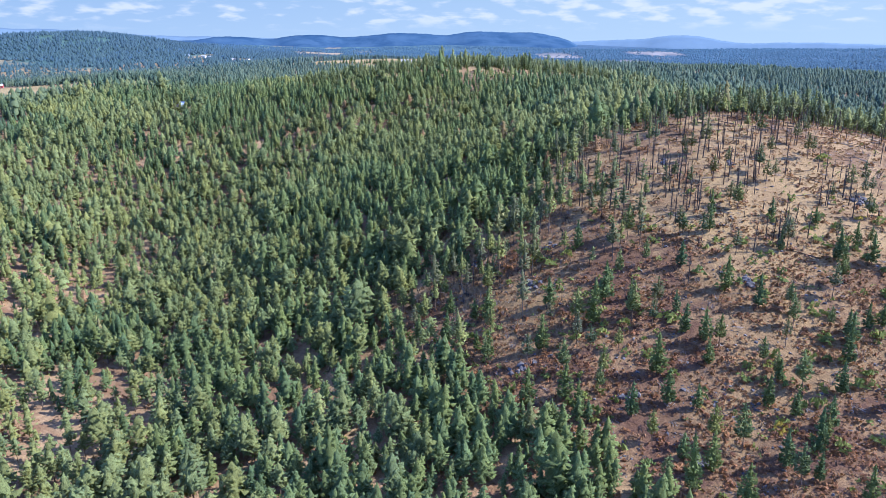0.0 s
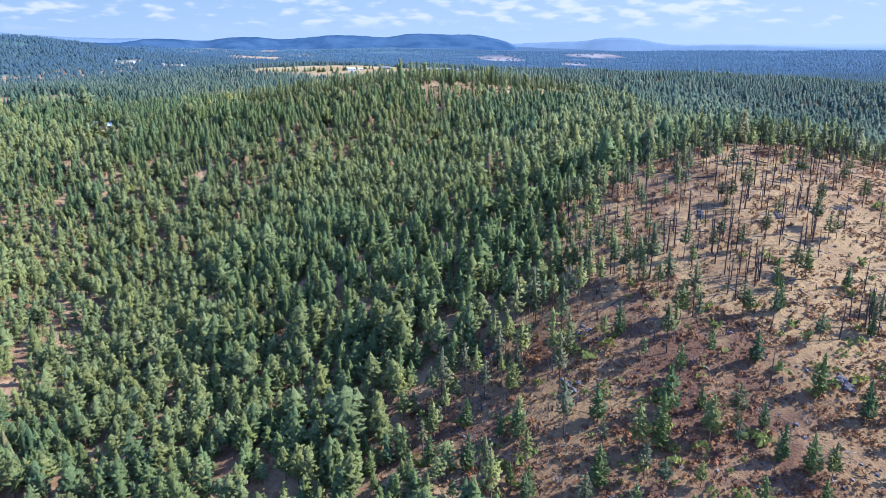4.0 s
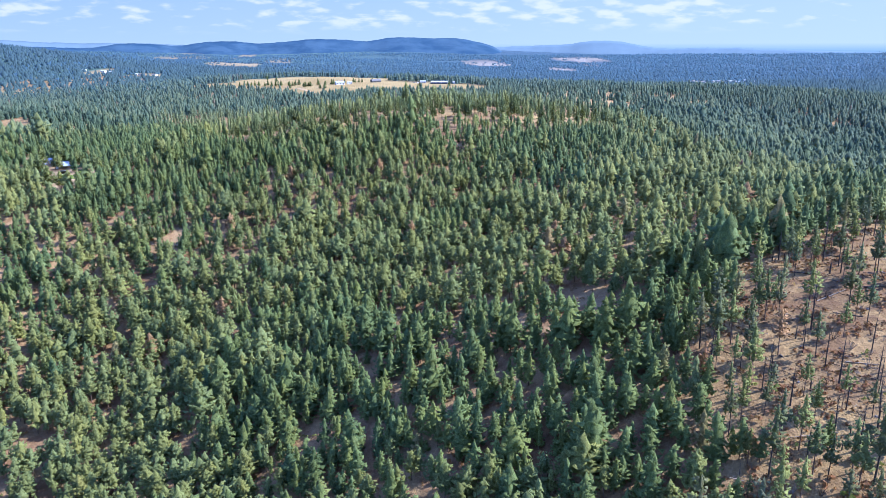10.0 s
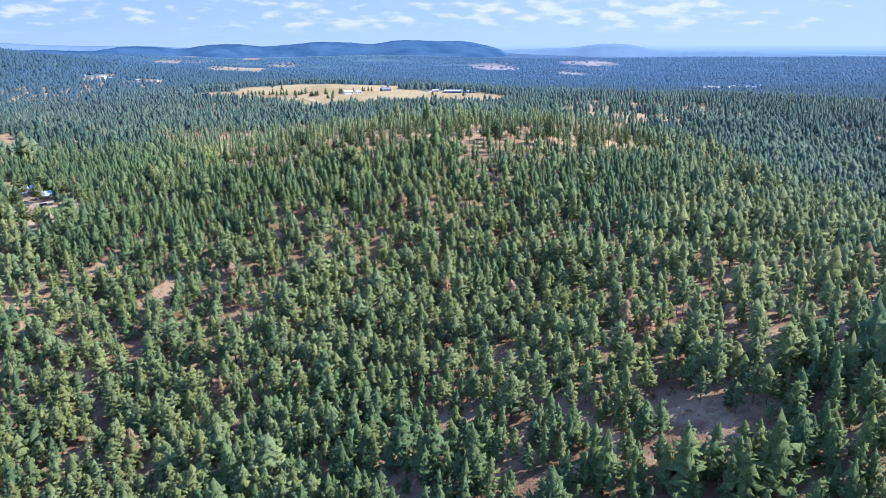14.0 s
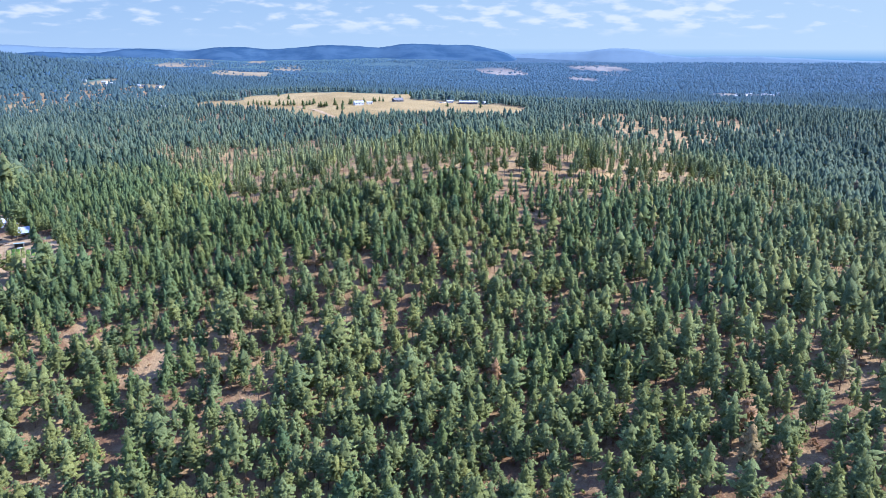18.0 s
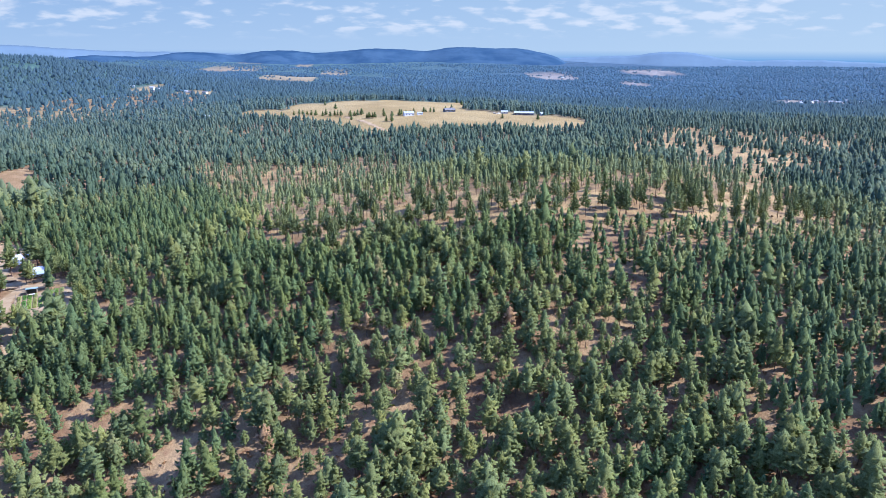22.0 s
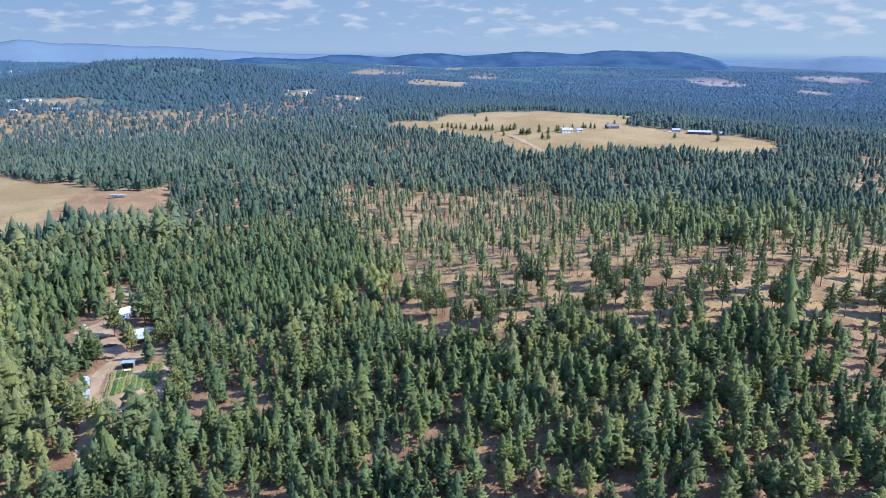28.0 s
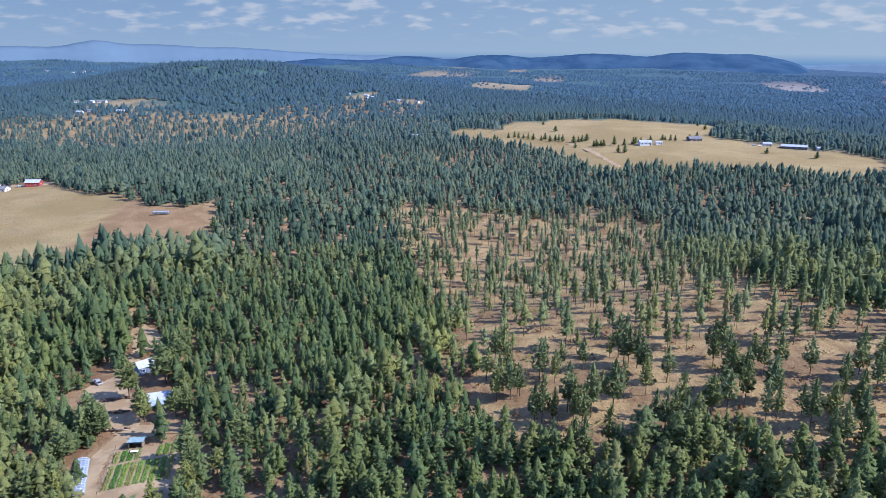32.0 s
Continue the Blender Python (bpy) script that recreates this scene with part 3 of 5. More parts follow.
def tufts(seed, sides, levels):
    """a far conifer: a few ragged skirts one above another"""
    r = np.random.RandomState(seed)
    v, f = [], []
    for k in range(levels):
        z0, z1 = 0.12 + 0.72 * k / levels, min(1.0, 0.12 + 0.72 * k / levels + 0.98 / (levels + 0.35) + 0.05)
        if k == levels - 1:
            z1 = 1.0
        rad = 0.2 * (1 - 0.6 * k / max(1, levels - 0.3))
        n = len(v)
        for i in range(sides):
            a = 2 * math.pi * (i + r.uniform(-0.3, 0.3)) / sides
            q = rad * r.uniform(0.85, 1.15) * (1.2 if i % 2 else 0.8)
            v.append((q * math.cos(a), q * math.sin(a), z0 + r.uniform(-0.05, 0.05) + (0 if i % 2 else 0.03)))
        v.append((r.uniform(-0.02, 0.02), r.uniform(-0.02, 0.02), z1))
        for i in range(sides):
            f.append((n + i, n + (i + 1) % sides, n + sides))
    return np.zeros((0, 3)), np.zeros((0, 3), int), np.array(v), np.array(f)


def painted_haze(x, y):
    """weight of the haze blue painted into the needles, growing northwards and east of the hill"""
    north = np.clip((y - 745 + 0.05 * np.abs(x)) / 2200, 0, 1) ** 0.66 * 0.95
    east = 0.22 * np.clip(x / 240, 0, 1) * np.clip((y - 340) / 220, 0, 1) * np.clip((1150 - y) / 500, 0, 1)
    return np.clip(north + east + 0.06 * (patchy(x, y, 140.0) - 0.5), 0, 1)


def scatter(name, templates, x, y, tall, girth, turn, tint, mats, label, category="trees", sink=0.1, soft=False):
    """joins copies of the templates, one for each place, into one object"""
    vs, fs, ms, ts, cs = [], [], [], [], []
    base, pick = 0, np.arange(len(x)) % len(templates)
    z = height(x, y) - sink
    for k, (tv, tf, cv, cf) in enumerate(templates):
        s = pick == k
        n = int(s.sum())
        if not n:
            continue
        pv = np.concatenate([tv, cv])
        pf = np.concatenate([tf, cf + len(tv)])
        pm = np.concatenate([np.zeros(len(tf), int), np.ones(len(cf), int)])
        c, sn = np.cos(turn[s])[:, None], np.sin(turn[s])[:, None]
        h, g = tall[s][:, None], (tall[s] * girth[s])[:, None]
        lean = 0.03 * np.sin(turn[s] * 7)[:, None] * pv[None, :, 2] * h
        px = (pv[None, :, 0] * c - pv[None, :, 1] * sn) * g + x[s][:, None] + lean
        py = (pv[None, :, 0] * sn + pv[None, :, 1] * c) * g + y[s][:, None]
        pz = pv[None, :, 2] * h + z[s][:, None]
        vs.append(np.stack([px, py, pz], -1).reshape(-1, 3))
        fs.append((pf[None] + (np.arange(n) * len(pv))[:, None, None] + base).reshape(-1, 3))
        ms.append(np.tile(pm, n))
        ts.append(np.repeat(tint[s], len(pv)))
        cs.append(np.repeat(painted_haze(x[s], y[s]), len(pv)))
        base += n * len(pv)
    me = mesh_np(name, np.concatenate(vs), np.concatenate(fs), mats, np.concatenate(ms), np.concatenate(ts), {"haze_share": np.concatenate(cs)})
    me.shade_smooth() if soft else me.shade_flat()
    return tagged(new(name, me), label, category, "", "stuff")


def to_path(x, y):
    """least plan distance from which a flight along the line over the valley looks at a place"""
    d = np.full(len(x), 2000.0)
    for u in np.linspace(0, 1, 13):
        ahead, side = y - 486 * u, np.abs(x + 93.5 * u)
        d = np.where((ahead > 130) & (side < 0.95 * ahead + 30), np.minimum(d, np.hypot(ahead, side)), d)
    return d


def in_sight(x, y):
    left = np.where(y < 820, -0.66 * y - 25, np.minimum(-0.66 * y - 25, -93 - 1.02 * (y - 486) - 40))
    return (y > 118) & (x > left) & (x < 0.8 * y + 45)


def grid_places(rs, x0, x1, y0, y1, cell):
    gx, gy = np.meshgrid(np.arange(x0, x1, cell), np.arange(y0, y1, cell))
    gx, gy = gx.ravel().astype(float), gy.ravel().astype(float)
    gx = gx + (np.floor(gy / cell) % 2) * cell * 0.5
    return gx + rs.uniform(-0.6, 0.6, len(gx)) * cell, gy + rs.uniform(-0.6, 0.6, len(gy)) * cell


def kept_clear(x, y):
    q = np.zeros(len(x), bool)
    for bx, by, r in KEEP_FREE:
        q |= np.hypot(x - bx, y - by) < r
    return q


# places kept clear of trees, for buildings or for the camera's view of the yard: x, y, radius
KEEP_FREE = [(-250, 694, 8), (-245, 684, 6), (-270, 722, 10), (-262, 708, 7), (-252, 682, 5), (-237, 664, 6), (-248, 653, 5), (-243, 646, 5), (-238, 638, 4), (-281, 702, 6), (-274, 708, 5), (-268, 677, 6), (-261, 668, 3), (-281, 690, 8), (-411, 933, 8), (-637, 1064, 16), (-650, 1046, 16), (-67, 1326, 14), (-12, 1384, 14), (85, 1357, 26), (-353, 1399, 10), (-239, 682, 8), (-234, 674, 6), (-258, 700, 6), (-263, 689, 7), (-230, 648, 7), (-222, 640, 6), (-228, 618, 5), (-220, 604, 5), (-240, 624, 4)]


def stand_density(x, y):
    """how much of a full stand grows there"""
    d = np.full(len(x), 0.98) - 0.2 * (patchy(x, y, 55.0) > 0.62) - 0.15 * (patchy(y + 90, x, 21.0) > 0.66)
    # gaps between the clumps
    d = np.where((patchy(1.1 * x + 13, y + 0.3 * x, 7.5) < 0.28) & ~((x > -200) & (y > 585)), d * 0.42, d)
    d = d * (1 - thin_patch(x, y))
    jx, jy = x + wobble(x, y, 3.0), y + wobble(y, x, 3.0)
    d = np.where(inside(BARE, jx, jy), 0.0, d)
    d = np.where(inside(OPEN, jx, jy), 0.0, d)
    d = np.where(inside(FIELD, x, y) | inside(FAR_FIELD, jx, jy), 0.0, d)
    d = np.where(inside(YARD, x, y) | inside(GARDEN, x, y), 0.0, d)
    # thinner before the open stand
    d = np.where((x > 10) & (x < 190) & (y > 600) & (y < 700), d * (0.62 + 0.2 * (y < 640)), d)
    # the gully below the bare hill
    d = np.where((np.hypot((x - 8) / 24, (y - 252) / 42) < 1), d * 0.55, d)
    return np.where(kept_clear(x, y), 0.0, d)


def far_stand(rs, tem, x, y, size, wide, mat):
    n = len(x)
    if n:
        scatter("conifer_forest", tem, x, y, size * np.exp(rs.normal(0, 0.18, n)), wide * rs.uniform(0.8, 1.25, n), rs.uniform(0, 6.28, n), np.clip(patchy(x, y, 90.0) * 0.5 + rs.rand(n) * 0.42, 0, 0.9),
                [BARK, mat], "distant haze-tinted conifer forest covering the country", soft=True)


def forest():
    rs = np.random.RandomState(11)
    x, y = grid_places(rs, -760, 820, 115, 1010, 3.7)
    keep = in_sight(x, y) & (rs.rand(len(x)) < stand_density(x, y))
    x, y = x[keep], y[keep]
    d = to_path(x, y)
    # beyond the middle distance the stand is drawn a little wider
    keep = (d < 420) | (rs.rand(len(x)) < np.clip(1 - (d - 420) / 150, 0.52, 1))
    x, y, d = x[keep], y[keep], d[keep]
    n = len(x)
    tall = np.where(y < 560, 8.9, 8.2) * np.exp(rs.normal(0, 0.26, n)) + 1.6 * patchy(x, y, 40.0)
    tall = np.where(rs.rand(n) < 0.12, tall * 0.62, tall)
    tall = tall * np.where((x < -290) & (y > 560) & (y < 860), 1.1, 1.0) * np.where((x > -440) & (x < -310) & (y > 740) & (y < 860), 1.4, 1.0) * np.where((x > -300) & (x < -190) & (y > 560) & (y < 640), 1.15, 1.0) * np.where((x > 10) & (x < 190) & (y > 625) & (y < 700), 0.85, 1.0)
    girth, turn = rs.uniform(0.82, 1.22, n) * np.clip(1 + (d - 420) / 330, 1, 1.45), rs.uniform(0, 6.28, n)
    fir = patchy(x + 40, y, 60.0) * 0.75 + patchy(y, x, 17.0) * 0.35 + rs.normal(0, 0.12, n) + 0.2 * ((x > -85) & (y < 390)) - 0.2 * ((x < -100) & (y < 470)) - 0.16 * ((x > -80) & (y > 400) & (y < 580)) + 0.32 * ((x > -330) & (x < -120) & (y > 640)) + 0.2 * ((x > -130) & (x < 120) & (y > 600) & (y < 700)) > 0.62
    tint = np.where(rs.rand(n) < 0.012, 0.99, np.clip(patchy(x, y, 33.0) * 0.5 + rs.rand(n) * 0.5, 0, 0.96))
    pine_a = [conifer(s, 5, 8, 0.24 + 0.012 * s, 0.19, 44, 4, 0.4 + 0.02 * (s % 4), 0.42, 0.74, 1.3) for s in range(10)]
    fir_a = [conifer(20 + s, 6, 8, 0.08 + 0.01 * s, 0.2, 42, 4, 0.62 + 0.03 * (s % 4), 0.38, 0.78, 1.25) for s in range(10)]
    pine_b = [conifer(40 + s, 4, 6, 0.22, 0.195, 13, 3, 0.42, 0.36, 0.86, 1.55) for s in range(7)]
    fir_b = [conifer(50 + s, 4, 6, 0.09, 0.2, 12, 3, 0.64, 0.32, 0.88, 1.5) for s in range(7)]
    for name, near, far, tp, tfir in (("near", -1, 195, pine_a, fir_a), ("middle", 195, 420, pine_b, fir_b), ("far", 420, 1e9, [conifer(140 + s, 3, 6, 0.15, 0.2, 3, 3, 0.55, 0.2, 0.95, 1.5) for s in range(8)], [conifer(150 + s, 3, 6, 0.05, 0.2, 3, 3, 0.75, 0.2, 0.95, 1.5) for s in range(8)])):
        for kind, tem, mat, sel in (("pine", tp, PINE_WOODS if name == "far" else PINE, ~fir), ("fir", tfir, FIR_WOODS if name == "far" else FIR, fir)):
            s = sel & (d >= near) & (d < far)
            if s.sum():
                scatter(kind + "_forest", tem, x[s], y[s], tall[s], girth[s], turn[s], tint[s], [BARK, mat],
                        "dense green %s forest on the slopes" % kind if name == "near" else "%s forest farther off covering the hills" % kind, soft=True)
    # the forest goes on beside and behind the flight
    x, y = grid_places(rs, -520, 520, -150, 620, 6.0)
    keep = ~in_sight(x, y) & ~inside(BARE, x, y) & (rs.rand(len(x)) < 0.85)
    x, y = x[keep], y[keep]
    n = len(x)
    scatter("pine_forest", [tufts(70 + q, 6, 2) for q in range(6)], x, y, 10.6 * np.exp(rs.normal(0, 0.17, n)), rs.uniform(1.2, 1.7, n), rs.uniform(0, 6.28, n), rs.rand(n) * 0.95, [BARK, PINE_WOODS], "pine forest beside the valley", soft=True)
    # the wide pine and fir country northwards
    for lo, hi, cell, size, wide, tem in ((1010, 1330, 5.6, 9.0, 1.35, [conifer(160 + q, 3, 5, 0.1, 0.2, 2, 3, 0.65, 0.2, 0.95, 1.5) for q in range(8)]), (1330, 1700, 7.2, 9.5, 1.5, [tufts(35 + q, 6, 3) for q in range(6)]), (1700, 2500, 10.5, 10.0, 2.1, [tufts(40 + q, 5, 1) for q in range(5)]),
                                          (2500, 3300, 16.0, 7.5, 3.4, [tufts(45 + q, 4, 1) for q in range(5)]), (3300, 4400, 24.0, 7.5, 4.6, [tufts(50 + q, 4, 1) for q in range(5)])):
        x, y = grid_places(rs, -3600, 3200, lo, hi, cell)
        k = in_sight(x, y)
        x, y = x[k], y[k]
        dn = np.full(len(x), 0.9) * (1 - thin_patch(x, y))
        # the plain is ever more thinly wooded
        dn = dn * np.clip(1 - (np.hypot(x, y) - 2300) / 2600, 0.3, 1)
        jx, jy = x + wobble(x, y, 4.0), y + wobble(y, x, 4.0)
        dn = np.where(inside(FIELD, x, y) | inside(FAR_FIELD, jx, jy) | kept_clear(x, y) | inside(OPEN, jx, jy), 0, dn)
        for px, py, rx, ry in FAR_MEADOWS:
            dn = np.where(((x - px) / rx) ** 2 + ((y - py) / ry) ** 2 < 1.1, 0.06, dn)
        k = rs.rand(len(x)) < dn
        x, y = x[k], y[k]
        n = len(x)
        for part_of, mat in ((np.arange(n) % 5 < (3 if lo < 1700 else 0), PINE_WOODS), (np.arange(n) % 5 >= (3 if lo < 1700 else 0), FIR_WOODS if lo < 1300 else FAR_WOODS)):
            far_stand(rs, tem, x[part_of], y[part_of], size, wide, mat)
    # woods of the plain: trees flattened into low mounds to look smooth from the flight
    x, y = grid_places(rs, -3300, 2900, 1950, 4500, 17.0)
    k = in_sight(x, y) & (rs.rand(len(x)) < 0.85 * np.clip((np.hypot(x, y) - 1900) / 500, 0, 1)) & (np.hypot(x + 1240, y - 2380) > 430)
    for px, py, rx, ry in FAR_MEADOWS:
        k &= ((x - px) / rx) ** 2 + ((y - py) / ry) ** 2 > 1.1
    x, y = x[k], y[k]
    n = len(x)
    scatter("plain_woods", [tufts(60 + q, 4, 1) for q in range(4)], x, y, rs.uniform(4.5, 8.0, n), rs.uniform(3.4, 6.0, n), rs.uniform(0, 6.28, n), rs.rand(n), [BARK, PLAIN_WOODS], "low haze-tinted woods of the far plain", soft=True)


forest()


# ---- single trees, dead trees, shrubs and rocks ----
def mesh_part(name, v, f, mat, parent, label=""):
    me = mesh_np(name, v, f, [mat])
    me.shade_flat()
    ob = new(name, me)
    ob.parent = parent
    if label:
        ob["label"] = label
    return ob


def tree_kind(name, template, needles, label, category, group):
    ob = thing(name, Matrix.Translation((0, 0, -400)), label, category, group)
    mesh_part("trunk", template[0], template[1], BARK, ob, "brown tapered trunk")
    mesh_part("crown", template[2], template[3], needles, ob)
    return ob


def stand_at(x, y, tall, girth, rs, sink=0.15):
    return Matrix.Translation((x, y, float(height(x, y)) - sink)) @ Matrix.Rotation(rs.uniform(0, 6.28), 4, "Z") @ Matrix.Rotation(rs.normal(0, 0.025), 4, "X") @ Matrix.Diagonal((tall * girth, tall * girth, tall, 1))


def copy_at(ob, m):
    """a copy of a thing at m, whatever the size of the original"""
    return copy_thing(ob, m @ Matrix.Diagonal((1 / ob.scale[0], 1 / ob.scale[1], 1 / ob.scale[2], 1)))


def plant(kinds, places, rs, tall, girth=(0.95, 1.35)):
    """stands the trees of these kinds at the places; the first ones are the originals themselves"""
    for i, (x, y) in enumerate(places):
        k = kinds[i % len(kinds)]
        m = stand_at(x, y, tall * math.exp(rs.normal(0, 0.17)), rs.uniform(*girth), rs)
        if i < len(kinds):
            k.matrix_basis = m
        else:
            copy_at(k, m)


def stick(v, f, a, b, ra, rb, sides=3):
    """adds a tapered stick from a to b to the lists"""
    a, b = Vector(a), Vector(b)
    q = (b - a).to_track_quat("Z", "Y")
    k = len(v)
    for p, r in ((a, ra), (b, rb)):
        for i in range(sides):
            w = 2 * math.pi * i / sides
            v.append(tuple(p + q @ Vector((r * math.cos(w), r * math.sin(w), 0))))
    for i in range(sides):
        j = (i + 1) % sides
        f += [(k + i, k + j, k + sides + j), (k + i, k + sides + j, k + sides + i)]
    return v, f


def dead_tree(seed, limbs, label):
    r = np.random.RandomState(seed)
    ob = thing("dead_tree", Matrix.Translation((0, 0, -400)), label, "dead tree", "burned dead trees on the hill")
    v, f = [], []
    bend = r.uniform(-0.03, 0.03)
    knots = [(0, 0, -0.04), (bend * 0.5, 0, 0.35), (bend, bend, 0.7), (bend * 1.5, bend, 1.0)]
    for (a, b), (ra, rb) in zip(zip(knots, knots[1:]), ((0.017, 0.014), (0.014, 0.010), (0.010, 0.003))):
        stick(v, f, a, b, ra, rb, 6)
    mesh_part("trunk", np.array(v), np.array(f), CHAR, ob)
    v, f = [], []
    for _ in range(limbs):
        z = r.uniform(0.3, 0.97)
        a, ln = r.uniform(0, 6.28), r.uniform(0.04, 0.16) * (1.25 - z)
        c = (bend * z, bend * z * 0.6, z)
        stick(v, f, c, (c[0] + ln * math.cos(a), c[1] + ln * math.sin(a), z + r.uniform(-0.02, 0.05)), 0.0045, 0.001)
    tagged(mesh_part("bare_crown", np.array(v), np.array(f), CHAR, ob), kind="stuff")
    return ob


HILL_TREES = [(92, 223), (128, 222), (99, 214), (106, 205), (62, 193), (91, 190), (115, 189), (60, 216), (48, 217), (43, 218), (31, 211), (47, 194), (37, 181), (36, 199), (107, 177),
              (98, 180), (62, 181), (69, 165), (82, 153), (75, 161), (91, 156), (95, 160), (59, 150), (16, 247), (36, 230), (34, 254), (54, 227), (67, 255), (81, 236), (70, 240)]
DEAD_CLUMPS = [(95, 266, 6, 12), (122, 246, 8, 8), (143, 266, 8, 5), (118, 283, 12, 10), (86, 300, 12, 9), (112, 318, 14, 9), (150, 330, 22, 12), (62, 310, 10, 6), (160, 290, 18, 8), (180, 355, 25, 9), (100, 285, 16, 12), (130, 305, 16, 12), (75, 285, 10, 6)]
ROCK_PLACES = [(24, 205, 3.2), (53, 186, 2.6), (32, 244, 3.0), (99, 225, 3.4), (94, 306, 2.4), (160, 274, 3.6), (64, 159, 2.4), (40, 262, 2.2), (150, 225, 2.4), (12, 268, 2.0), (84, 176, 1.8), (120, 300, 2.0)]


def hill_things():
    rs = np.random.RandomState(21)
    firs = [tree_kind("fir_tree", conifer(60 + s, 8, 9, 0.1, 0.19, 120, 6, 0.8, 0.35, 0.72), FIR, "young green fir on the dry burned hillside", "tree", "live trees on the hill") for s in range(3)]
    pines = [tree_kind("pine_tree", conifer(70 + s, 6, 8, 0.3, 0.17, 120, 6, 0.6, 0.4, 0.6), PINE, "green pine with a bare lower trunk on the dry hillside", "tree", "live trees on the hill") for s in range(3)]
    thin = [tree_kind("scorched_pine", conifer(80 + s, 5, 7, 0.38, 0.125, 70, 6, 0.5, 0.5, 0.4), THIN, "thin scorched pine with sparse olive needles", "tree", "scorched pines on the hill") for s in range(4)]
    plant([firs[0], pines[0], firs[1], pines[1], firs[2], pines[2]], HILL_TREES, rs, 12.5, (0.62, 0.95))
    # lower slope: more young trees at random, thinning uphill
    x, y = grid_places(rs, -10, 190, 130, 300, 8.4)
    ok = inside(BARE, x, y) & (rs.rand(len(x)) < np.clip((285 - y) / 200, 0.05, 0.34)) & (x - y * 0.35 < 75)
    for hx, hy in HILL_TREES:
        ok &= np.hypot(x - hx, y - hy) > 5
    plant([copy_at(k, k.matrix_basis) for k in (firs[0], pines[1], firs[2])], list(zip(x[ok], y[ok])), rs, 9.4, (0.68, 1.0))
    # scorched pines: along the forest's edge and over the top
    x, y = grid_places(rs, -10, 260, 200, 395, 5.2)
    u = np.full(len(x), 1e9)
    edge = BARE[:10]
    for (ax, ay), (bx, by) in zip(edge, edge[1:]):
        t = np.clip(((x - ax) * (bx - ax) + (y - ay) * (by - ay)) / ((bx - ax) ** 2 + (by - ay) ** 2), 0, 1)
        u = np.minimum(u, np.hypot(x - ax - t * (bx - ax), y - ay - t * (by - ay)))
    roll = rs.rand(len(x))
    near = inside(BARE, x, y) & (u < 46) & (roll < np.where(u < 16, 0.62, 0.28))
    n = int(near.sum())
    for sel, mats, label in ((np.arange(n) % 2 == 0, [BARK, PINE], "slim green pines along the edge of the burn"), (np.arange(n) % 2 == 1, [CHAR, THIN], "scorched thin pines along the edge of the burn")):
        k = int(sel.sum())
        scatter("edge_pines", [conifer(130 + q, 5, 7, 0.4, 0.135, 50, 5, 0.5, 0.45, 0.5) for q in range(6)], x[near][sel], y[near][sel], 13.0 * np.exp(rs.normal(0, 0.2, k)), rs.uniform(0.65, 0.95, k), rs.uniform(0, 6.28, k), rs.rand(k) * 0.95, mats, label, soft=True)
    rest = inside(BARE, x, y) & (u >= 46) & (roll < 0.09)
    plant(thin, list(zip(x[rest], y[rest])), rs, 10.5, (0.8, 1.2))
    # dead trees in clumps
    dead = [dead_tree(s, 64, "charred bare dead tree with short broken limbs") for s in range(5)]
    places = []
    for cx, cy, r, n in DEAD_CLUMPS:
        places += [(cx + rs.normal(0, r * 0.55), cy + rs.normal(0, r * 0.55)) for _ in range(n)]
    x, y = grid_places(rs, 20, 250, 235, 390, 15.0)
    ok = inside(BARE, x, y) & (rs.rand(len(x)) < 0.4)
    places += list(zip(x[ok], y[ok]))
    plant(dead, places, rs, 10.5, (0.9, 1.3))
    # broken stumps
    x, y = grid_places(rs, 40, 250, 250, 385, 9.0)
    ok = inside(BARE, x, y) & (rs.rand(len(x)) < 0.35)
    v, f = [], []
    stick(v, f, (0, 0, -0.1), (0.02, 0.01, 0.8), 0.09, 0.07, 6)
    stick(v, f, (0.02, 0.01, 0.8), (0.05, 0.02, 1.0), 0.07, 0.015, 6)
    stump = tagged(new("stump", mesh_np("stump", np.array(v), np.array(f), [CHAR])), "charred broken stump standing on the dry hilltop", "stump", "burned stumps")
    spots = list(zip(x[ok], y[ok]))
    for i, (sx, sy) in enumerate(spots):
        m = stand_at(sx, sy, rs.uniform(1.5, 4.0), rs.uniform(0.5, 0.9), rs)
        if i:
            copy_at(stump, m)
        else:
            stump.matrix_basis = m
    # fallen trunks
    v, f = [], []
    stick(v, f, (-0.5, 0, 0.016), (0.5, 0, 0.016), 0.02, 0.007, 7)
    for k in range(5):
        stick(v, f, (-0.2 + 0.13 * k, 0, 0.016), (-0.15 + 0.13 * k, 0.05 * (-1) ** k, 0.04), 0.004, 0.001)
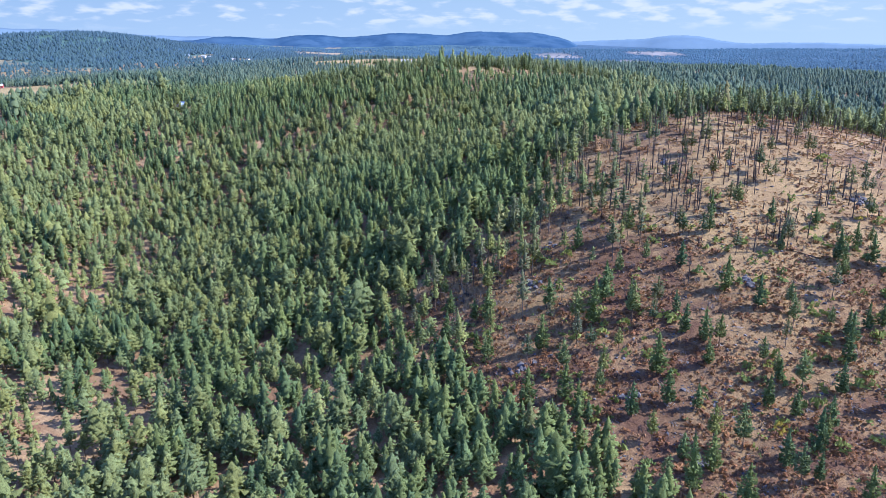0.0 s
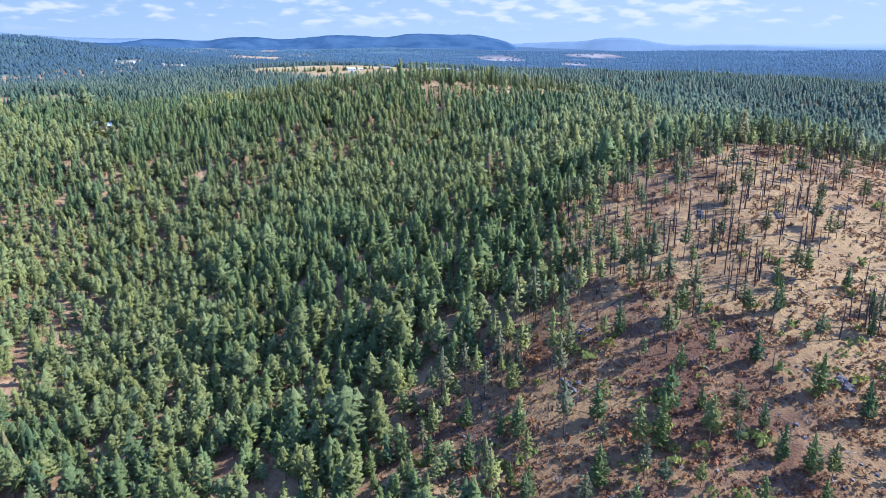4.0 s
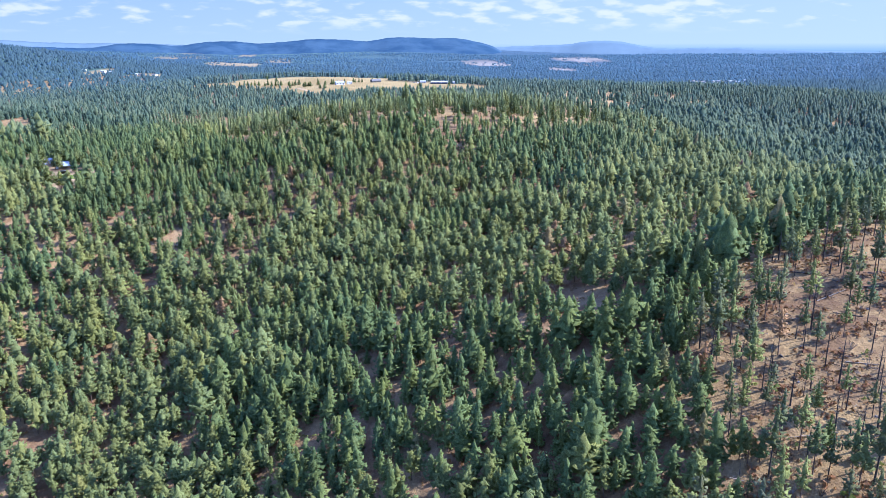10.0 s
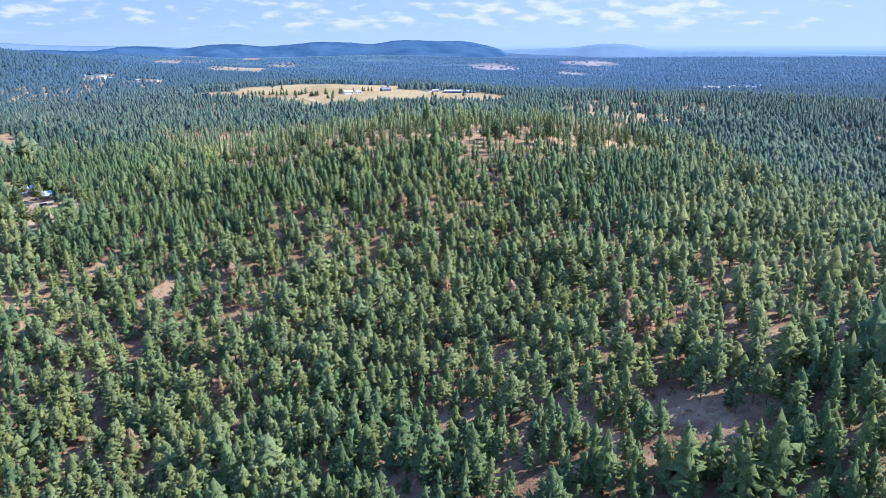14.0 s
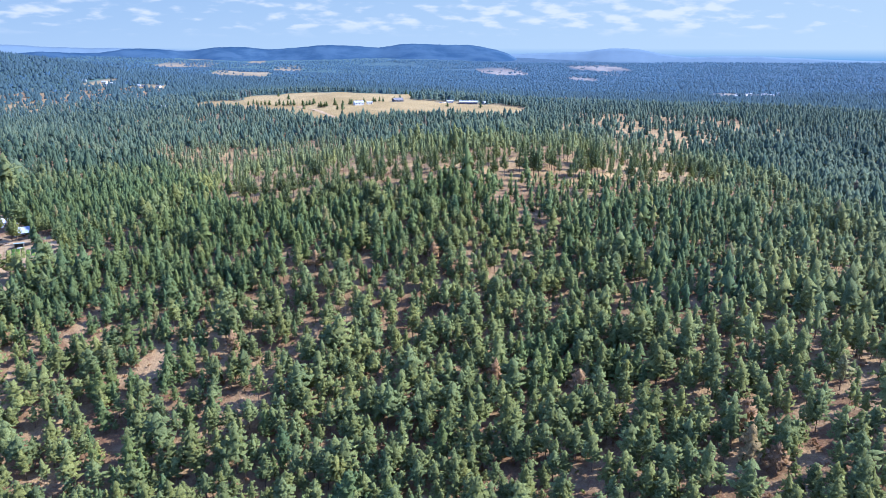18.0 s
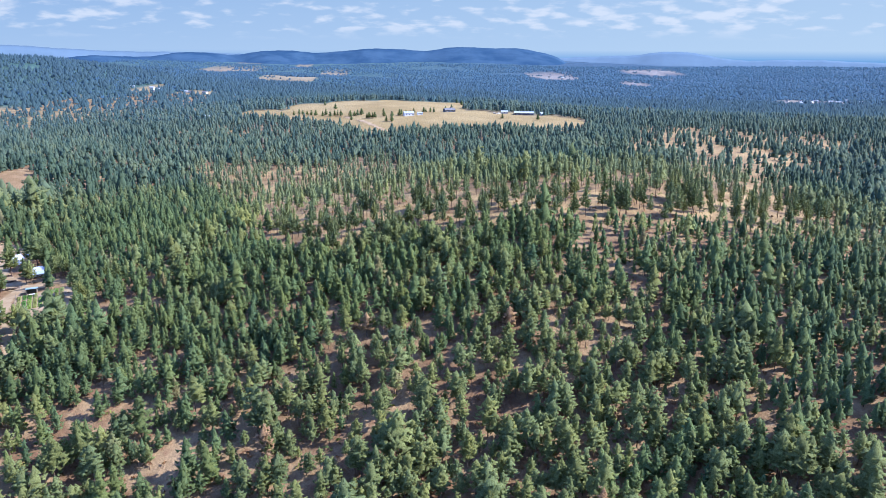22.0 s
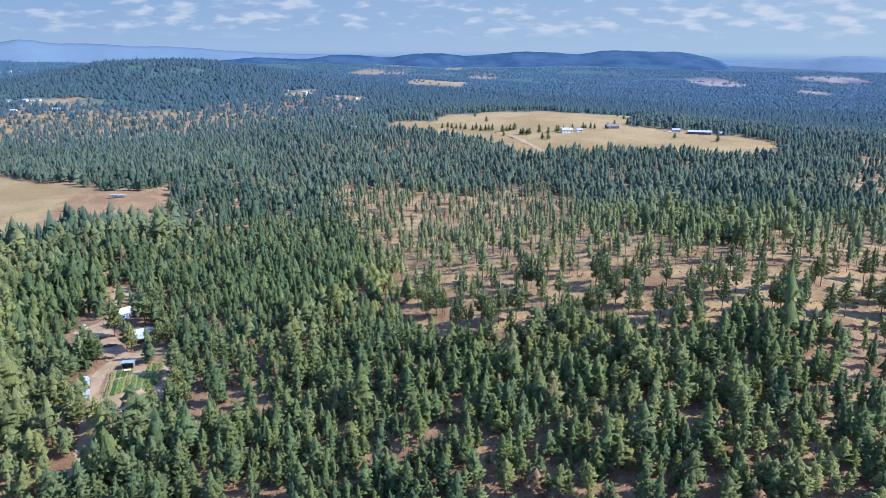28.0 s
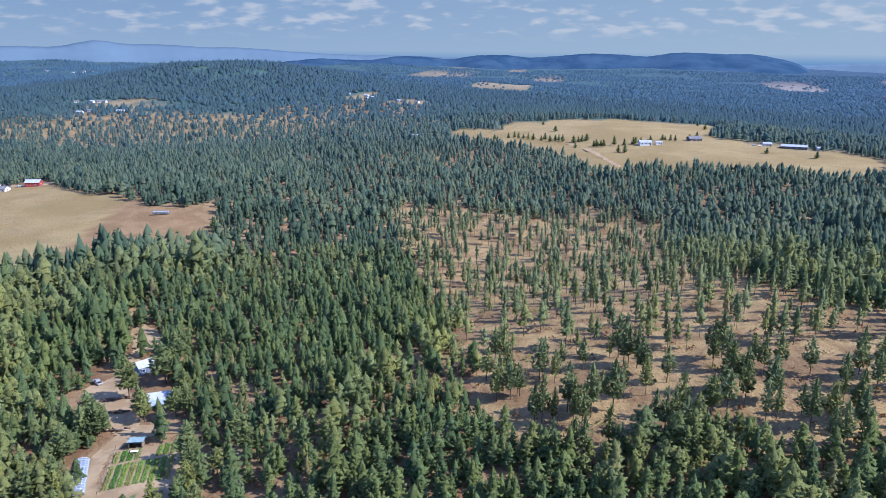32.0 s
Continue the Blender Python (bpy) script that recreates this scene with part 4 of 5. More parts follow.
    for s, mat in enumerate((CHAR, GREYWOOD)):
        log = tagged(new("fallen_log", mesh_np("fallen_log", np.array(v), np.array(f), [mat])), "charred fallen trunk lying on dry grass" if s == 0 else "weathered grey fallen trunk lying on dry grass", "log", "fallen trunks")
        for i in range(34):
            lx, ly = rs.uniform(30, 240), rs.uniform(235, 375)
            if not inside(BARE, lx, ly):
                lx, ly = rs.uniform(80, 170), rs.uniform(245, 330)
            a = rs.choice([rs.uniform(-0.6, 0.6), rs.uniform(2.2, 3.0)])
            ln = rs.uniform(5, 11)
            dx, dy = math.cos(a) * ln / 2, math.sin(a) * ln / 2
            slope = math.atan2(float(height(lx + dx, ly + dy) - height(lx - dx, ly - dy)), ln)
            m = Matrix.Translation((lx, ly, float(height(lx, ly)))) @ Matrix.Rotation(a, 4, "Z") @ Matrix.Rotation(-slope, 4, "Y") @ Matrix.Diagonal((ln, ln, ln, 1))
            if i:
                copy_at(log, m)
            else:
                log.matrix_basis = m
    # rock outcrops, each a heap of broken boulders
    def boulder(seed):
        bm = bmesh.new()
        bmesh.ops.create_icosphere(bm, subdivisions=2, radius=1.0)
        for p in bm.verts:
            n = noise.noise(p.co * 1.3 + Vector((seed * 7.1, 0, 0)))
            p.co *= 0.85 + 0.45 * n
            p.co.z *= 0.7
            for q in range(3):
                d = Vector((math.cos(seed + 2 * q), math.sin(seed * 2 + q), 0.4)).normalized()
                over = p.co.dot(d) - 0.62
                if over > 0:
                    p.co -= d * over * 0.9
        return bm
    shapes = []
    for s in range(4):
        me = bpy.data.meshes.new("boulder")
        b = boulder(s + 1)
        b.to_mesh(me)
        b.free()
        me.materials.append(ROCK)
        shapes.append(me)
    for cx, cy, size in ROCK_PLACES:
        heap = thing("rock_outcrop", Matrix.Translation((cx, cy, float(height(cx, cy)))), "grey broken rock outcrop on the hillside", "rock", "rock outcrops")
        for i in range(12):
            b = new("boulder", shapes[i % 4])
            b.parent = heap
            px, py = rs.normal(0, size * 0.5), rs.normal(0, size * 0.5)
            k = size * rs.uniform(0.2, 0.55)
            b.matrix_basis = Matrix.Translation((px, py, float(height(cx + px, cy + py) - height(cx, cy)) + k * 0.15)) @ Matrix.Rotation(rs.uniform(0, 6), 4, "Z") @ Matrix.Diagonal((k, k * rs.uniform(0.7, 1.2), k * rs.uniform(0.7, 1.1), 1))


hill_things()


def rubble():
    """small broken stones strewn over the lower slope"""
    rs = np.random.RandomState(35)
    shapes = []
    for q in range(5):
        d = np.array([(1, 0, -0.2), (-0.5, 0.87, -0.2), (-0.5, -0.87, -0.2), (0.5, 0.4, 0.5), (-0.5, 0.1, 0.55), (0.2, -0.5, 0.45)]) * rs.uniform(0.6, 1.2, (6, 1))
        f = np.array([(0, 1, 3), (1, 4, 3), (1, 2, 4), (2, 5, 4), (2, 0, 5), (0, 3, 5), (3, 4, 5)])
        shapes.append((d, f, np.zeros((0, 3)), np.zeros((0, 3), int)))
    x, y = grid_places(rs, -10, 200, 125, 330, 1.9)
    want = np.clip((290 - y) / 120, 0.1, 1) * (0.06 + 0.6 * (patchy(x + 17, y, 11.0) > 0.62))
    ok = inside(BARE, x, y) & (rs.rand(len(x)) < want)
    x, y = x[ok], y[ok]
    n = len(x)
    scatter("stones", shapes, x, y, 0.25 + 0.55 * rs.rand(n) ** 2, rs.uniform(1.0, 1.6, n), rs.uniform(0, 6.28, n), rs.rand(n), [ROCK, ROCK], "grey broken stones strewn over the hillside", "stones", 0.0)


rubble()


def shrub_shape(seed, lobes, upright=0.7):
    r = np.random.RandomState(seed)
    v, f = [], []
    for _ in range(lobes):
        c = np.array([r.normal(0, 0.28), r.normal(0, 0.28), r.uniform(0.15, upright)])
        k = len(v)
        s = r.uniform(0.16, 0.32)
        for d in ((1, 0, -0.4), (-0.5, 0.9, -0.3), (-0.5, -0.9, -0.35), (0.1, 0.1, 1.0)):
            v.append(tuple(c + s * (np.array(d) + r.normal(0, 0.25, 3))))
        f += [(k, k + 1, k + 3), (k + 1, k + 2, k + 3), (k + 2, k, k + 3)]
    return np.zeros((0, 3)), np.zeros((0, 3), int), np.array(v), np.array(f)


def shrubs():
    rs = np.random.RandomState(31)
    # autumn-red low shrubs on the bare hill, thickest low on the slope
    x, y = grid_places(rs, -15, 350, 95, 405, 1.5)
    want = np.clip((290 - y) / 90, 0.0, 1.0) * (0.12 + 0.95 * (patchy(x, y, 9.0) > 0.52)) * (0.4 + 0.8 * (patchy(y, x, 26.0) > 0.45)) + 0.1 + 0.34 * (patchy(x + 31, y, 12.0) > 0.56)
    ok = inside(BARE, x + wobble(x, y, 2), y + wobble(y, x, 2)) & (rs.rand(len(x)) < want * 0.95)
    x, y = x[ok], y[ok]
    n = len(x)
    scatter("autumn_shrubs", [shrub_shape(s, 4, 0.6) for s in range(6)], x, y, rs.uniform(0.7, 1.4, n), rs.uniform(1.5, 2.6, n), rs.uniform(0, 6.28, n), np.clip(0.6 * patchy(x, y, 7.0) + 0.4 * rs.rand(n), 0, 0.95),
            [BARK, SHRUB_RED], "low rust-red autumn shrubs on the hillside", "shrubs", 0.05)
    # yellowing bushes among them
    x, y = grid_places(rs, -15, 200, 125, 320, 5.0)
    ok = inside(BARE, x, y) & (rs.rand(len(x)) < np.clip((300 - y) / 130, 0.04, 0.5) * (patchy(y, x + 9, 16.0) > 0.45))
    x, y = x[ok], y[ok]
    n = len(x)
    scatter("yellowing_bushes", [shrub_shape(30 + q, 12, 0.9) for q in range(5)], x, y, rs.uniform(1.2, 3.2, n), rs.uniform(0.9, 1.4, n), rs.uniform(0, 6.28, n), rs.rand(n) * 0.95, [BARK, SHRUB_GREEN], "olive and yellowing bushes on the burned slope", "shrubs", 0.05)
    # greenish and grey-brown brush, hill and forest floor
    x, y = grid_places(rs, -300, 330, 125, 780, 4.7)
    ok = in_sight(x, y) & (rs.rand(len(x)) < 0.42) & ~inside(YARD, x, y) & ~kept_clear(x, y)
    x, y = x[ok], y[ok]
    n = len(x)
    s = patchy(x, y, 23.0) + rs.normal(0, 0.2, n) > 0.62
    for sel, mat, name, label in ((s, SHRUB_GREEN, "green_brush", "low yellow-green brush under and between the trees"), (~s, SHRUB_RED, "red_brush", "low reddish brush on the forest floor")):
        k = int(sel.sum())
        scatter(name, [shrub_shape(10 + q, 4, 0.8) for q in range(5)], x[sel], y[sel], rs.uniform(0.6, 2.0, k), rs.uniform(0.9, 1.6, k), rs.uniform(0, 6.28, k), rs.rand(k) * 0.95, [BARK, mat], label, "shrubs", 0.05)


shrubs()


def litter():
    """charred branches and slash strewn over the burned hill"""
    rs = np.random.RandomState(33)
    shapes = []
    for q in range(6):
        v, f = [], []
        for _ in range(3):
            a, x0, y0 = rs.uniform(-0.5, 0.5), rs.uniform(-0.2, 0.2), rs.uniform(-0.25, 0.25)
            stick(v, f, (x0 - 0.5 * math.cos(a), y0 - 0.5 * math.sin(a), 0.02), (x0 + 0.5 * math.cos(a), y0 + 0.5 * math.sin(a), rs.uniform(0.02, 0.12)), 0.03, 0.012, 3)
        shapes.append((np.array(v), np.array(f), np.zeros((0, 3)), np.zeros((0, 3), int)))
    x, y = grid_places(rs, -10, 260, 130, 395, 3.4)
    ok = inside(BARE, x, y) & (rs.rand(len(x)) < 0.2 + 0.6 * (patchy(x, y, 14.0) > 0.5))
    x, y = x[ok], y[ok]
    n = len(x)
    half = rs.rand(n) < 0.65
    for sel, mat, label in ((half, CHAR, "charred branches strewn over the burned hill"), (~half, GREYWOOD, "weathered grey branches strewn over the burned hill")):
        k = int(sel.sum())
        scatter("branch_litter", shapes, x[sel], y[sel], rs.uniform(1.2, 3.6, k), np.ones(k), rs.uniform(0, 6.28, k), rs.rand(k), [mat, mat], label, "litter", 0.0)


litter()


def thicket():
    """leafless grey and dark brush in the gully below the burned hill and between its shrubs"""
    rs = np.random.RandomState(37)
    shapes = []
    for q in range(6):
        v, f = [], []
        for _ in range(9):
            a, lean = rs.uniform(0, 6.28), rs.uniform(0.15, 0.55)
            stick(v, f, (0.08 * math.cos(a), 0.08 * math.sin(a), 0.0), (lean * math.cos(a), lean * math.sin(a), rs.uniform(0.6, 1.0)), 0.03, 0.008, 3)
        shapes.append((np.array(v), np.array(f), np.zeros((0, 3)), np.zeros((0, 3), int)))
    x, y = grid_places(rs, -40, 190, 130, 345, 2.1)
    # brush is packed into the gully partly to imitate the shade lying there
    gully = np.exp(-(((x - 2) / 26) ** 2 + ((y - 243) / 34) ** 2)) + 0.7 * np.exp(-(((x - 26) / 20) ** 2 + ((y - 268) / 26) ** 2))
    want = 0.75 * gully + inside(BARE, x, y) * (0.03 + 0.14 * (patchy(x + 5, y, 10.0) > 0.62))
    ok = rs.rand(len(x)) < want
    x, y = x[ok], y[ok]
    n = len(x)
    dark = rs.rand(n) < 0.6
    for sel, mat, label in ((dark, CHAR, "dark leafless brush in the gully below the hill"), (~dark, GREYWOOD, "grey leafless brush in the gully below the hill")):
        k = int(sel.sum())
        scatter("leafless_brush", shapes, x[sel], y[sel], rs.uniform(1.0, 2.6, k), rs.uniform(0.7, 1.2, k), rs.uniform(0, 6.28, k), rs.rand(k), [mat, mat], label, "shrubs", 0.05)


thicket()


def open_stand():
    """the thinned pine stand on the plateau"""
    rs = np.random.RandomState(41)
    x, y = grid_places(rs, -270, 170, 655, 1015, 4.9)
    jx, jy = x + wobble(x, y, 3.0), y + wobble(y, x, 3.0)
    ok = inside(OPEN, jx, jy) & (rs.rand(len(x)) < 0.06 + 0.6 * (patchy(x, y, 9.0) > 0.55) + 0.1 * (x > -60) * (x < 0) * (y < 700) - 0.05 * (y > 860))
    x, y = x[ok], y[ok]
    order = np.argsort(y)
    x, y = x[order], y[order]
    kinds = [tree_kind("pine_tree", conifer(90 + s, 6, 8, 0.28, 0.17, 110, 6, 0.52, 0.4, 0.65), OPEN_PINE, "tall slender pine with a bare trunk in the thinned stand", "tree", "pines of the thinned stand") for s in range(5)]
    plant(kinds, list(zip(x[:190], y[:190])), rs, 13.4, (0.62, 0.95))
    n = len(x) - 190
    if n > 0:
        scatter("thinned_pines", [conifer(100 + s, 4, 6, 0.28, 0.17, 18, 3, 0.52, 0.35, 0.75, 1.3) for s in range(5)], x[190:], y[190:], 12.4 * np.exp(rs.normal(0, 0.17, n)), rs.uniform(0.68, 1.0, n), rs.uniform(0, 6.28, n), rs.rand(n) * 0.9,
                [BARK, OPEN_PINE], "slender pines of the thinned stand farther off", soft=True)


open_stand()


# ---- homestead, farms and far houses ----
WHITE_METAL = plain_mat("white_metal_roofing", (0.33, 0.35, 0.385), (0.42, 0.44, 0.48), 0.8, 0.4, 0.0, 0.5)
BLUE_METAL = plain_mat("blue_grey_metal_roofing", (0.25, 0.31, 0.38), (0.34, 0.4, 0.46), 0.8, 0.4, 0.0, 0.5)
TEAL_METAL = plain_mat("faded_teal_roofing", (0.2, 0.3, 0.32), (0.28, 0.37, 0.38), 1.0, 0.45, 0.0, 0.5)
GREY_SHINGLE = plain_mat("grey_shingles", (0.13, 0.13, 0.14), (0.21, 0.2, 0.2), 2.0, 0.9, 0, 0.2)
SIDING = plain_mat("painted_siding", (0.5, 0.47, 0.42), (0.6, 0.57, 0.52), 1.2, 0.75)
DARK_SIDING = plain_mat("dark_stained_siding", (0.07, 0.07, 0.085), (0.12, 0.115, 0.12), 1.2, 0.8)
BLUE_SIDING = plain_mat("blue_grey_siding", (0.09, 0.13, 0.2), (0.14, 0.18, 0.26), 1.2, 0.75)
RED_SIDING = plain_mat("red_barn_boards", (0.28, 0.04, 0.035), (0.36, 0.06, 0.05), 1.0, 0.8)
OLD_BOARDS = plain_mat("weathered_boards", (0.16, 0.13, 0.1), (0.27, 0.22, 0.17), 2.0, 0.9, 0, 0.2)
TRIM = plain_mat("white_trim", (0.65, 0.65, 0.63), (0.75, 0.75, 0.73), 2.0, 0.6)
PANE = plain_mat("dark_window_glass", (0.02, 0.025, 0.03), (0.03, 0.035, 0.04), 1.0, 0.08, 0, 0.8)
FILM = plain_mat("greenhouse_film", (0.22, 0.29, 0.4), (0.32, 0.39, 0.5), 0.7, 0.35, 0, 0.5)
STEEL = plain_mat("galvanised_steel", (0.4, 0.41, 0.42), (0.52, 0.53, 0.54), 2.0, 0.4, 0.6)
RUBBER = plain_mat("tyre_rubber", (0.02, 0.02, 0.02), (0.035, 0.035, 0.035), 3.0, 0.9)
SILVER = plain_mat("silver_car_paint", (0.35, 0.37, 0.4), (0.42, 0.44, 0.47), 0.8, 0.3, 0.3, 0.6)
DARK_PAINT = plain_mat("dark_car_paint", (0.03, 0.035, 0.05), (0.05, 0.055, 0.07), 0.8, 0.3, 0.2, 0.6)
CROP = foliage("garden_crops", (0.1, 0.19, 0.045), (0.22, 0.3, 0.08), (0.34, 0.33, 0.1))
CROP_PALE = foliage("pale_garden_crops", (0.26, 0.27, 0.1), (0.36, 0.35, 0.15), (0.4, 0.36, 0.15))


def make_dirt():
    k = Mat("pale_packed_dirt", 0.95, 0, 0.1)
    c = k.mix(k.ramp(k.noise(0.12, 4, 0.6), 0.38, 0.62), (0.28, 0.193, 0.108), (0.37, 0.27, 0.16))
    c = k.mix(k.calc("MULTIPLY", k.ramp(k.noise(0.6, 4, 0.7), 0.5, 0.7), 0.5), c, (0.216, 0.158, 0.104))
    k.bump(k.noise(1.5, 3), 0.4, 0.15)
    return k.done(c)


DIRT = make_dirt()


def draped(name, poly, step, lift, mat, label, category):
    """a thin sheet of ground cover laid over the land inside a ragged outline"""
    xs = np.arange(min(p[0] for p in poly) - 3, max(p[0] for p in poly) + 3, step)
    ys = np.arange(min(p[1] for p in poly) - 3, max(p[1] for p in poly) + 3, step)
    X, Y = np.meshgrid(xs, ys)
    cx, cy = X[:-1, :-1] + step / 2, Y[:-1, :-1] + step / 2
    ok = inside(poly, cx + wobble(cx * 4, cy * 4, 0.4), cy + wobble(cy * 4, cx * 4, 0.4)).ravel()
    nx = len(xs)
    i = (np.arange(len(ys) - 1)[:, None] * nx + np.arange(nx - 1)[None]).ravel()[ok]
    f = np.stack([i, i + 1, i + nx + 1, i + nx], 1)
    used, inv = np.unique(f, return_inverse=True)
    v = np.stack([X.ravel(), Y.ravel(), height(X.ravel(), Y.ravel()) + lift], 1)[used]
    me = mesh_np(name, v, inv.reshape(f.shape), [mat])
    me.shade_smooth()
    return tagged(new(name, me), label, category, "", "structure")


draped("dirt_road", YARD, 1.0, 0.22, DIRT, "pale packed dirt driveway and yard among the pines", "road")
draped("farm_track", [(-700, 1046), (-700, 1058), (-660, 1058), (-630, 1066), (-620, 1080), (-612, 1078), (-622, 1060), (-655, 1048)], 2.0, 0.3, DIRT, "pale dirt drive between farm buildings", "road")
draped("field_track", [(-94, 1200), (-88, 1200), (-128, 1300), (-150, 1340), (-156, 1338), (-134, 1298)], 2.0, 0.3, DIRT, "pale wheel track across the dry hayfield", "road")


def on_land(x, y, turn=0.0, lift=0.0):
    return Matrix.Translation((x, y, float(height(x, y)) + lift)) @ Matrix.Rotation(radians(turn), 4, "Z")


def gable_walls(w, d, h, rise):
    """walls of a gabled house, its ridge along x"""
    bm = bmesh.new()
    pts = [(-w / 2, -d / 2, -0.6), (w / 2, -d / 2, -0.6), (w / 2, d / 2, -0.6), (-w / 2, d / 2, -0.6), (-w / 2, -d / 2, h), (w / 2, -d / 2, h), (w / 2, d / 2, h), (-w / 2, d / 2, h), (-w / 2, 0, h + rise), (w / 2, 0, h + rise)]
    v = [bm.verts.new(p) for p in pts]
    for q in ((0, 1, 5, 4), (2, 3, 7, 6), (1, 2, 6, 9, 5), (3, 0, 4, 8, 7), (4, 5, 9, 8), (6, 7, 8, 9), (3, 2, 1, 0)):
        bm.faces.new([v[i] for i in q])
    return bm


def roof_slope(w, d, h, rise, side, over=0.45, thick=0.14):
    """one slope of a gabled roof, with overhang, thickness and standing seams"""
    bm = bmesh.new()
    ang = math.atan2(rise, d / 2)
    ln = math.hypot(rise, d / 2) + over
    mid = (side * (math.cos(ang) * ln / 2), h + rise - math.sin(ang) * ln / 2 + 0.06)
    turn = Matrix.Rotation(-side * ang, 4, "X")
    base = Matrix.Translation((0, mid[0], mid[1])) @ turn
    bmesh.ops.create_cube(bm, size=1.0, matrix=base @ Matrix.Diagonal((w + 2 * over, ln, thick, 1)))
    n = max(3, int(w / 1.2))
    for i in range(n + 1):
        x = -w / 2 - over + 0.05 + (w + 2 * over - 0.1) * i / n
        bmesh.ops.create_cube(bm, size=1.0, matrix=base @ Matrix.Translation((x, 0, thick / 2 + 0.02)) @ Matrix.Diagonal((0.07, ln, 0.05, 1)))
    return bm


def add_window(parent, x, y, z, w, h, turn=0.0):
    m = Matrix.Translation((x, y, z)) @ Matrix.Rotation(radians(turn), 4, "Z")
    bm = bmesh.new()
    for dx, dz, sx, sz in ((0, h / 2, w + 0.2, 0.1), (0, -h / 2, w + 0.2, 0.1), (-w / 2, 0, 0.1, h), (w / 2, 0, 0.1, h)):
        bmesh.ops.create_cube(bm, size=1.0, matrix=Matrix.Translation((dx, -0.03, dz)) @ Matrix.Diagonal((sx, 0.1, sz, 1)))
    f = part("window", bm, TRIM, parent, "white-framed window")
    f.matrix_basis = m
    part("pane", box(w, 0.04, h, (0, -0.015, -h / 2)), PANE, f, "dark glass pane")


def house(name, m, w, d, h, rise, wall, roof, label, category="house", group="", windows=3, chimney=False, door=True):
    ob = thing(name, m, label, category, group)
    part("wall", gable_walls(w, d, h, rise), wall, ob)
    for side in (-1, 1):
        r = part("roof", roof_slope(w, d, h, rise, side), roof, ob)
        if chimney and side == 1:
            part("chimney", box(0.7, 0.7, rise + 1.3, (w * 0.25, d * 0.12, h), 0.04), GREY_SHINGLE, r, "short chimney")
    for i in range(windows):
        x = -w / 2 + w * (i + 0.6) / (windows + 0.2)
        add_window(ob, x, -d / 2, h * 0.55, min(1.2, w / windows * 0.5), 1.1)
    if windows:
        add_window(ob, w / 2, 0, h * 0.55, 1.1, 1.1, 90)
    if door:
        part("door", box(0.95, 0.08, 2.05, (w * 0.46 - 0.9, -d / 2 - 0.03, 0.05), 0.01), DARK_SIDING, ob, "plain dark door")
    return ob


def far_house(m, w, d, roof, wall, label, group):
    ob = thing("far_house", m, label, "house", group)
    part("wall", gable_walls(w, d, 3.2, 2.0), wall, ob)
    for side in (-1, 1):
        part("roof", roof_slope(w, d, 3.2, 2.0, side, 0.5, 0.2), roof, ob)
    for x in (-w * 0.25, w * 0.25):
        add_window(ob, x, -d / 2, 1.8, 1.4, 1.3)
    return ob


def lean_to(parent, w, d, y0, h0, h1, roof):
    """a low roof on posts in front of a house"""
    ang = math.atan2(h0 - h1, d)
    bm = bmesh.new()
    base = Matrix.Translation((0, y0 - d / 2, (h0 + h1) / 2)) @ Matrix.Rotation(ang, 4, "X")
    bmesh.ops.create_cube(bm, size=1.0, matrix=base @ Matrix.Diagonal((w, d / math.cos(ang) + 0.3, 0.12, 1)))
    for i in range(8):
        bmesh.ops.create_cube(bm, size=1.0, matrix=base @ Matrix.Translation((-w / 2 + 0.1 + (w - 0.2) * i / 7, 0, 0.08)) @ Matrix.Diagonal((0.06, d / math.cos(ang) + 0.3, 0.05, 1)))
    part("porch_roof", bm, roof, parent, "low blue-grey metal porch roof")
    for i in range(4):
        part("post", box(0.14, 0.14, h1 + 0.5, (-w / 2 + 0.3 + (w - 0.6) * i / 3, y0 - d + 0.25, -0.5), 0.01), OLD_BOARDS, parent)


HOME = house("house", on_land(-246, 690, 35), 7.6, 5.0, 2.7, 1.4, SIDING, WHITE_METAL, "small house with a white metal roof beside the dirt yard")
lean_to(HOME, 7.6, 3.2, -2.5, 2.6, 1.9, BLUE_METAL)
house("cabin", on_land(-269.5, 714, 60), 6.0, 5.2, 3.0, 1.8, BLUE_SIDING, WHITE_METAL, "blue-grey cabin with a white metal roof under pines", "cabin", "", 2)
house("workshop", on_land(-264, 722, 30), 6.5, 4.2, 2.6, 1.1, SIDING, WHITE_METAL, "low workshop with a white metal roof", "workshop", "", 2)


